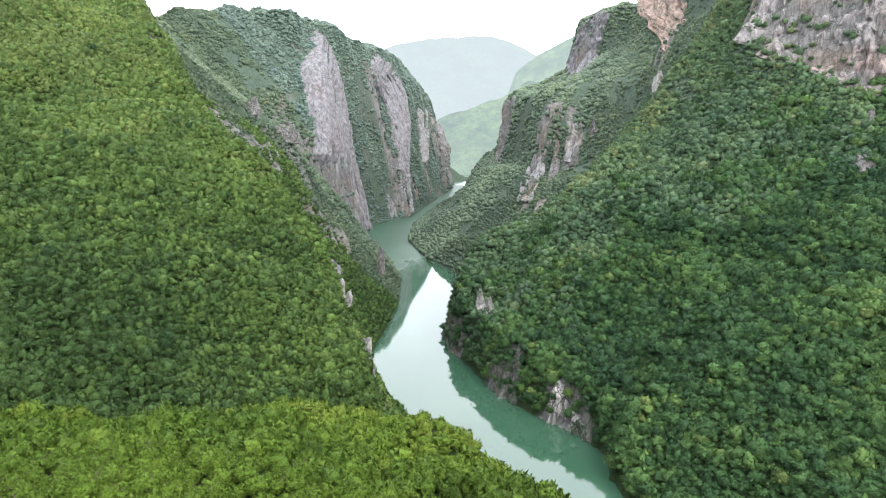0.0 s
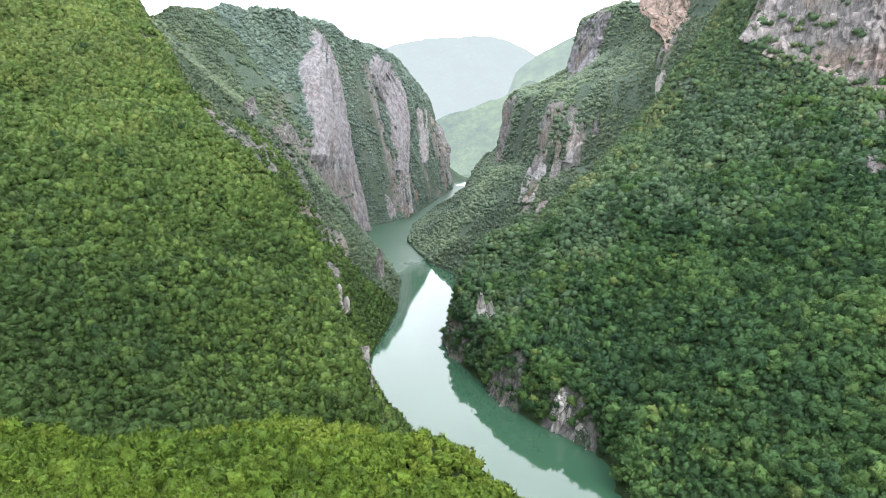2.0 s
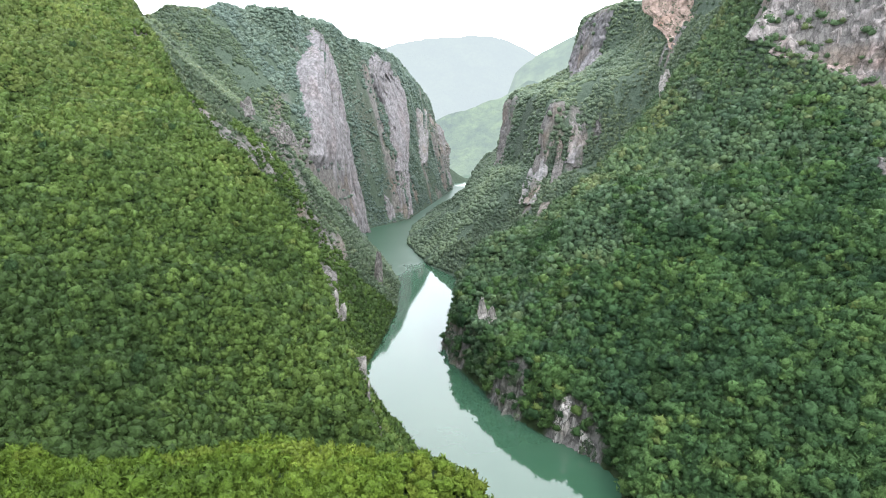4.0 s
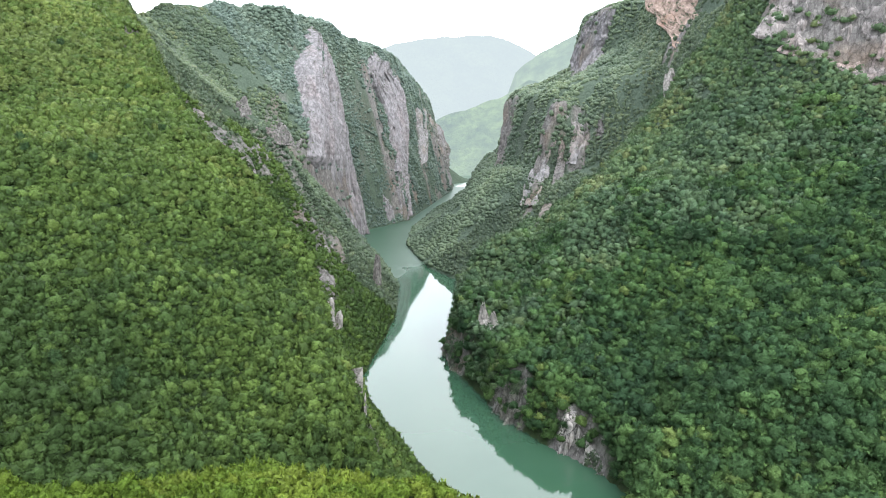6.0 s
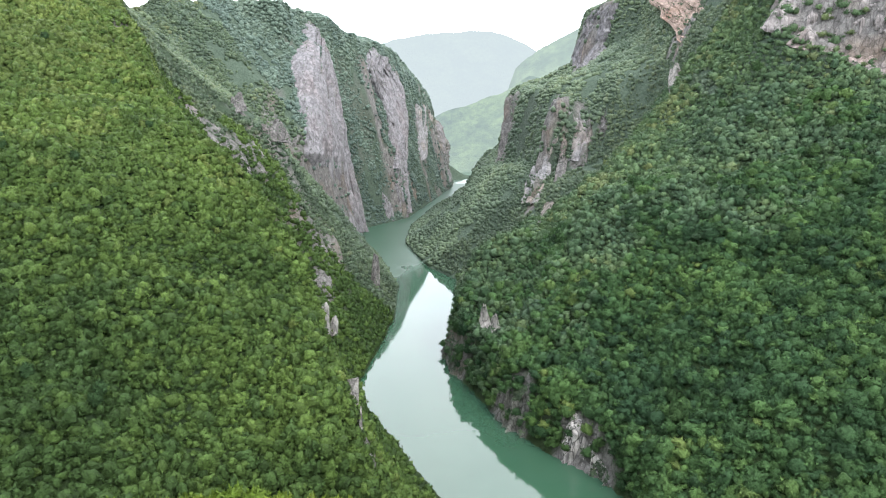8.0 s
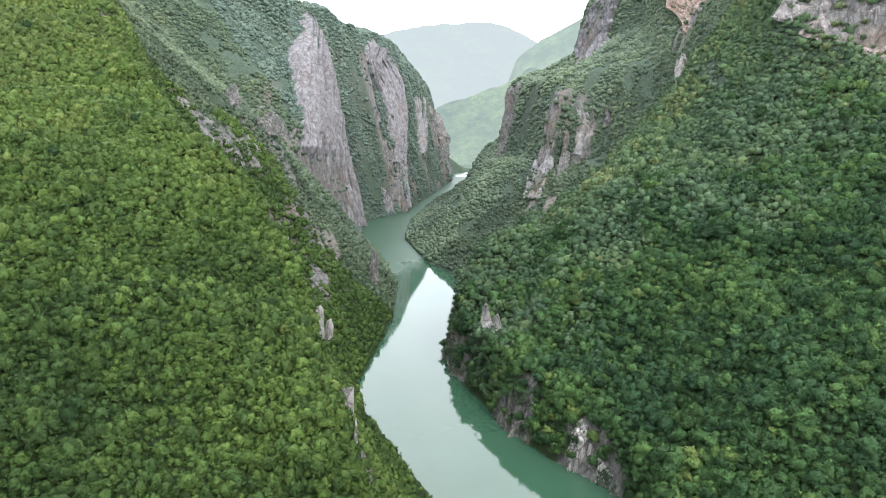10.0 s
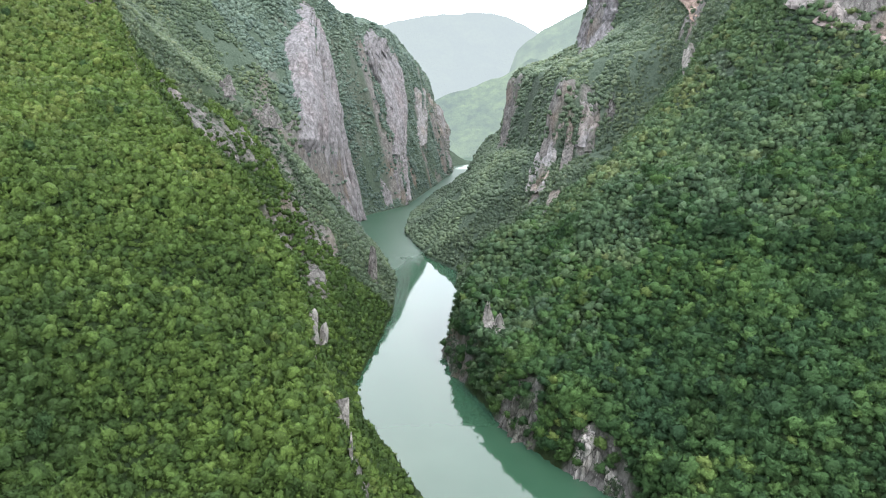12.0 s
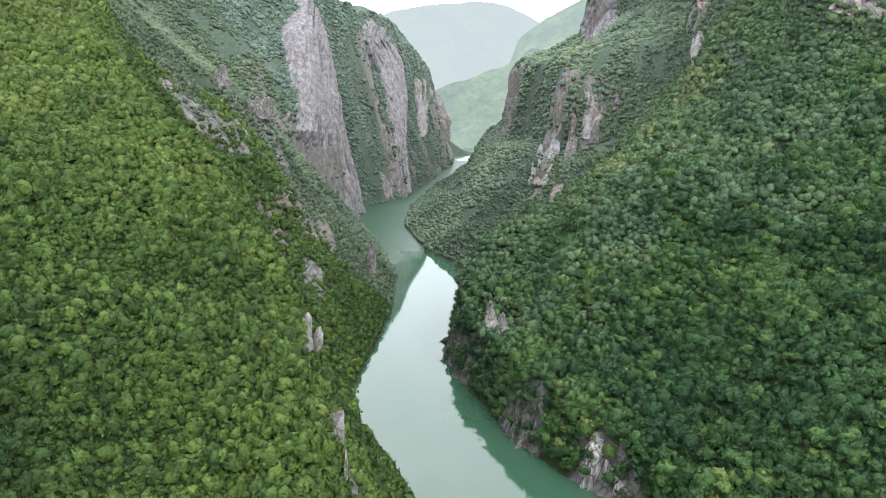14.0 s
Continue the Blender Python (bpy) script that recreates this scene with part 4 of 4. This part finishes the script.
GORGE_ROCK = rock_material("hazed_gorge_limestone", 0.92, (0.97, 0.95, 0.97), block=0.09, soft=0.7)
for k, (name, line, lean, wide, label) in enumerate(BIG_FACES):
    rock_face(name, line, lean, wide, label, res=1.9, rough=6.5, mat=PINKISH, seed=400 + 17 * k, proud=2.4, green=0.15)

STONES = {"gorge": CRAG_ROCK, "pale": GORGE_ROCK, "dark": DARK_ROCK, "ochre": OCHRE_ROCK}
for k, (name, left, right, label, stone, rough, proud) in enumerate(CRAGS):
    rock_strip(name, left, right, label, mat=STONES[stone], rough=rough, res=1.3, thick=5, green=0.10, proud=proud, seed=900 + 31 * k)
FIN_LEFT = [(-164, 930, 30), (-195, 905, 76), (-201, 900, 103), (-195, 900, 126), (-184, 902, 143), (-184, 915, 167), (-187, 935, 196), (-191, 955, 218), (-197, 985, 251), (-204, 1020, 284), (-226, 1155, 352)]
FIN_RIGHT = [(-135, 1086, -3), (-143, 1088, 35), (-156, 1090, 90), (-166, 1093, 135), (-170, 1096, 171), (-176, 1100, 206), (-184, 1112, 245), (-195, 1130, 287), (-224, 1160, 352)]
fin = rock_strip("limestone_fin", FIN_LEFT, FIN_RIGHT, "tall pale limestone fin standing over the river", mat=PALE_FAR, rough=3.4, res=2.4, thick=24, proud=11, green=0.02, ragged=0.3)
rock_ribs(fin, FIN_LEFT, FIN_RIGHT, [(0.10, 0.18, 0.06, 0.40), (0.24, 0.33, 0.30, 0.90), (0.40, 0.50, 0.06, 0.55), (0.58, 0.66, 0.20, 0.85), (0.72, 0.82, 0.02, 0.50), (0.88, 0.98, 0.0, 0.88)], 13.5, 2.6, PALE_FAR)
PILLAR_LEFT = [(-85, 1195, -6), (-91, 1222, 93), (-103, 1268, 169), (-128, 1290, 236), (-144, 1262, 278), (-142, 1325, 320)]
PILLAR_RIGHT = [(-62, 1215, 4), (-74, 1290, 88), (-74, 1340, 155), (-75, 1400, 215), (-97, 1440, 275), (-130, 1350, 327)]
pillar = rock_strip("gorge_pillar", PILLAR_LEFT, PILLAR_RIGHT, "pale limestone pillar rising from the river", mat=PALE_FAR, rough=4.0, res=2.6, thick=34, proud=5)
rock_ribs(pillar, PILLAR_LEFT, PILLAR_RIGHT, [(0.05, 0.16, 0.30, 0.90), (0.30, 0.42, 0.10, 0.80), (0.55, 0.64, 0.35, 0.92), (0.80, 0.95, 0.02, 0.85)], 7.5, 2.8, PALE_FAR)
rock_strip("water_edge_rock", [(-117, 1165, -7), (-113, 1175, 33), (-109, 1185, 50)],
           [(-87, 1180, -1), (-92, 1188, 22), (-103, 1190, 49)], "small pale limestone buttress at the water's edge", mat=PALE_FAR, rough=2.5)
rock_strip("bend_cliff", [(-47, 1438, 88), (-52, 1516, 150), (-56, 1572, 214)],
           [(-31, 1546, 101), (-33, 1586, 148), (-41, 1644, 211)], "grey streaked limestone at the river bend", mat=GORGE_ROCK, rough=4, green=0.3)
rock_strip("far_bend_cliff", [(-9, 1640, 13), (-18, 1650, 116), (-27, 1680, 197)],
           [(26, 1690, 17), (20, 1740, 109), (0, 1750, 164)], "hazy grey limestone where the river turns away", mat=GORGE_ROCK, rough=4, green=0.5)
rock_strip("rust_cliff", [(269, 782, 269), (272, 850, 302), (270, 925, 346), (268, 940, 366)],
           [(274, 778, 270), (290, 785, 294), (299, 805, 326), (301, 812, 343)], "rust-stained limestone cliff below the rim", mat=RUSTY, rough=4, thick=26, proud=0.5, green=0.2)
rock_strip("rim_cliff", [(213, 1108, 255), (216, 1112, 282), (222, 1104, 308), (229, 1098, 336), (237, 1084, 352)],
           [(221, 948, 258), (239, 1006, 282), (248, 1022, 300), (254, 1020, 326), (259, 1020, 352)], "grey limestone cliff on the gorge rim", mat=PALE_FAR, rough=5.5, thick=34, green=0.22, proud=8)
rock_strip("pale_edge_blade", [(-35, 268, 63), (-35, 271, 76), (-34, 276, 82)],
           [(-32, 266, 65), (-33, 268, 78), (-34, 274, 83)], "narrow pale limestone blade on the slope's edge", mat=PALE_ROCK, rough=1.3, res=0.6, thick=2, proud=0.2)
rock_strip("edge_streak", [(-39, 287, 79), (-39, 290, 83), (-39, 294, 86)],
           [(-38, 286, 79), (-38, 288, 84), (-38.5, 292, 88)], "thin limestone streak on the slope's edge", mat=PALE_ROCK, rough=0.6, res=0.6, thick=3)
rock_strip("edge_block", [(-60, 334, 92), (-61, 337, 97), (-60, 342, 103)],
           [(-56, 333, 92), (-57, 336, 98), (-58, 342, 103)], "pale upright limestone block on the slope's edge", mat=PALE_ROCK, rough=1.3, res=0.6, thick=4, proud=0.8)
rock_strip("edge_block", [(-58, 345, 87), (-58, 347, 93), (-57, 350, 96)],
           [(-54, 344, 88), (-54, 346, 93), (-56, 350, 96)], "pale upright limestone block on the slope's edge", mat=PALE_ROCK, rough=1.3, res=0.6, thick=4, proud=0.8)
rock_strip("overgrown_outcrop", [(27, 479, 35), (26, 493, 43), (28, 501, 54)],
           [(33, 473, 38), (33, 490, 44), (31, 495, 54)], "pale limestone outcrop among dark oak woods", mat=PALE_ROCK, rough=2.0, res=0.8, thick=3, proud=0.2)
rock_strip("overgrown_outcrop", [(35, 459, 36), (34, 477, 43), (34, 481, 52)],
           [(43, 453, 40), (40, 472, 45), (37, 475, 54)], "pale limestone outcrop among dark oak woods", mat=PALE_ROCK, rough=2.0, res=0.8, thick=3, proud=0.2)
rock_strip("slope_outcrop", [(229, 690, 215), (230, 700, 230), (235, 710, 245)],
           [(235, 680, 216), (238, 692, 230), (238, 706, 246)], "lone pale limestone outcrop in the woods", mat=PALE_ROCK, rough=1.5, res=1.0, thick=6)

spots = np.concatenate(SHRUB_SPOTS)
wood("cliff_shrubs", (spots[:, 0], spots[:, 1], spots[:, 2]), SHRUB, 1.05, LEAF_RAVINE, "dark shrubs clinging to limestone ledges", 0.5, tall=(0.9, 1.3))


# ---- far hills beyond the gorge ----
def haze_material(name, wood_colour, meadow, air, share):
    """Distant slopes: woods and meadows, with the bright haze before them mixed in as emission."""
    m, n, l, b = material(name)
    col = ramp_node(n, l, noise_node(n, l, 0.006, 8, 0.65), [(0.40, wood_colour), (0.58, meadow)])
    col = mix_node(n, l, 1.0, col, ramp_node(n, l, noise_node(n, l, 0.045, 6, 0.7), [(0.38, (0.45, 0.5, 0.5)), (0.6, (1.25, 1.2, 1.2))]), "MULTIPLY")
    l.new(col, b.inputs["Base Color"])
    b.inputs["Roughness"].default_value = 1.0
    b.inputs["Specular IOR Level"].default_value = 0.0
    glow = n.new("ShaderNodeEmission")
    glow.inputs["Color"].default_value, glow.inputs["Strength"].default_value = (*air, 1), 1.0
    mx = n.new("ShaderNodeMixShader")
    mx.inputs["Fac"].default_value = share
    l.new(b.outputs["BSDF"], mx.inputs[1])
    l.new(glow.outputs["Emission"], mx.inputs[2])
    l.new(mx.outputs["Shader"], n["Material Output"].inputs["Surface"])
    bump(n, l, b, noise_node(n, l, 0.05, 6, 0.7), 1.0, 10)
    return m


def far_hill(name, x0, x1, y0, y1, height, mat, label, step=20.0):
    xs, ys = np.arange(x0, x1, step), np.arange(y0, y1, step)
    X, Y = np.meshgrid(xs, ys)
    Z = np.maximum(height(X, Y), -30)
    i = np.arange(X.size).reshape(X.shape)
    faces = np.stack([i[:-1, :-1], i[:-1, 1:], i[1:, 1:], i[1:, :-1]], -1).reshape(-1, 4)
    ob = new(name, mesh_from(name, np.stack([X, Y, Z], -1).reshape(-1, 3), faces, mat, None, True))
    return tagged(ob, label, "hill", kind="structure")


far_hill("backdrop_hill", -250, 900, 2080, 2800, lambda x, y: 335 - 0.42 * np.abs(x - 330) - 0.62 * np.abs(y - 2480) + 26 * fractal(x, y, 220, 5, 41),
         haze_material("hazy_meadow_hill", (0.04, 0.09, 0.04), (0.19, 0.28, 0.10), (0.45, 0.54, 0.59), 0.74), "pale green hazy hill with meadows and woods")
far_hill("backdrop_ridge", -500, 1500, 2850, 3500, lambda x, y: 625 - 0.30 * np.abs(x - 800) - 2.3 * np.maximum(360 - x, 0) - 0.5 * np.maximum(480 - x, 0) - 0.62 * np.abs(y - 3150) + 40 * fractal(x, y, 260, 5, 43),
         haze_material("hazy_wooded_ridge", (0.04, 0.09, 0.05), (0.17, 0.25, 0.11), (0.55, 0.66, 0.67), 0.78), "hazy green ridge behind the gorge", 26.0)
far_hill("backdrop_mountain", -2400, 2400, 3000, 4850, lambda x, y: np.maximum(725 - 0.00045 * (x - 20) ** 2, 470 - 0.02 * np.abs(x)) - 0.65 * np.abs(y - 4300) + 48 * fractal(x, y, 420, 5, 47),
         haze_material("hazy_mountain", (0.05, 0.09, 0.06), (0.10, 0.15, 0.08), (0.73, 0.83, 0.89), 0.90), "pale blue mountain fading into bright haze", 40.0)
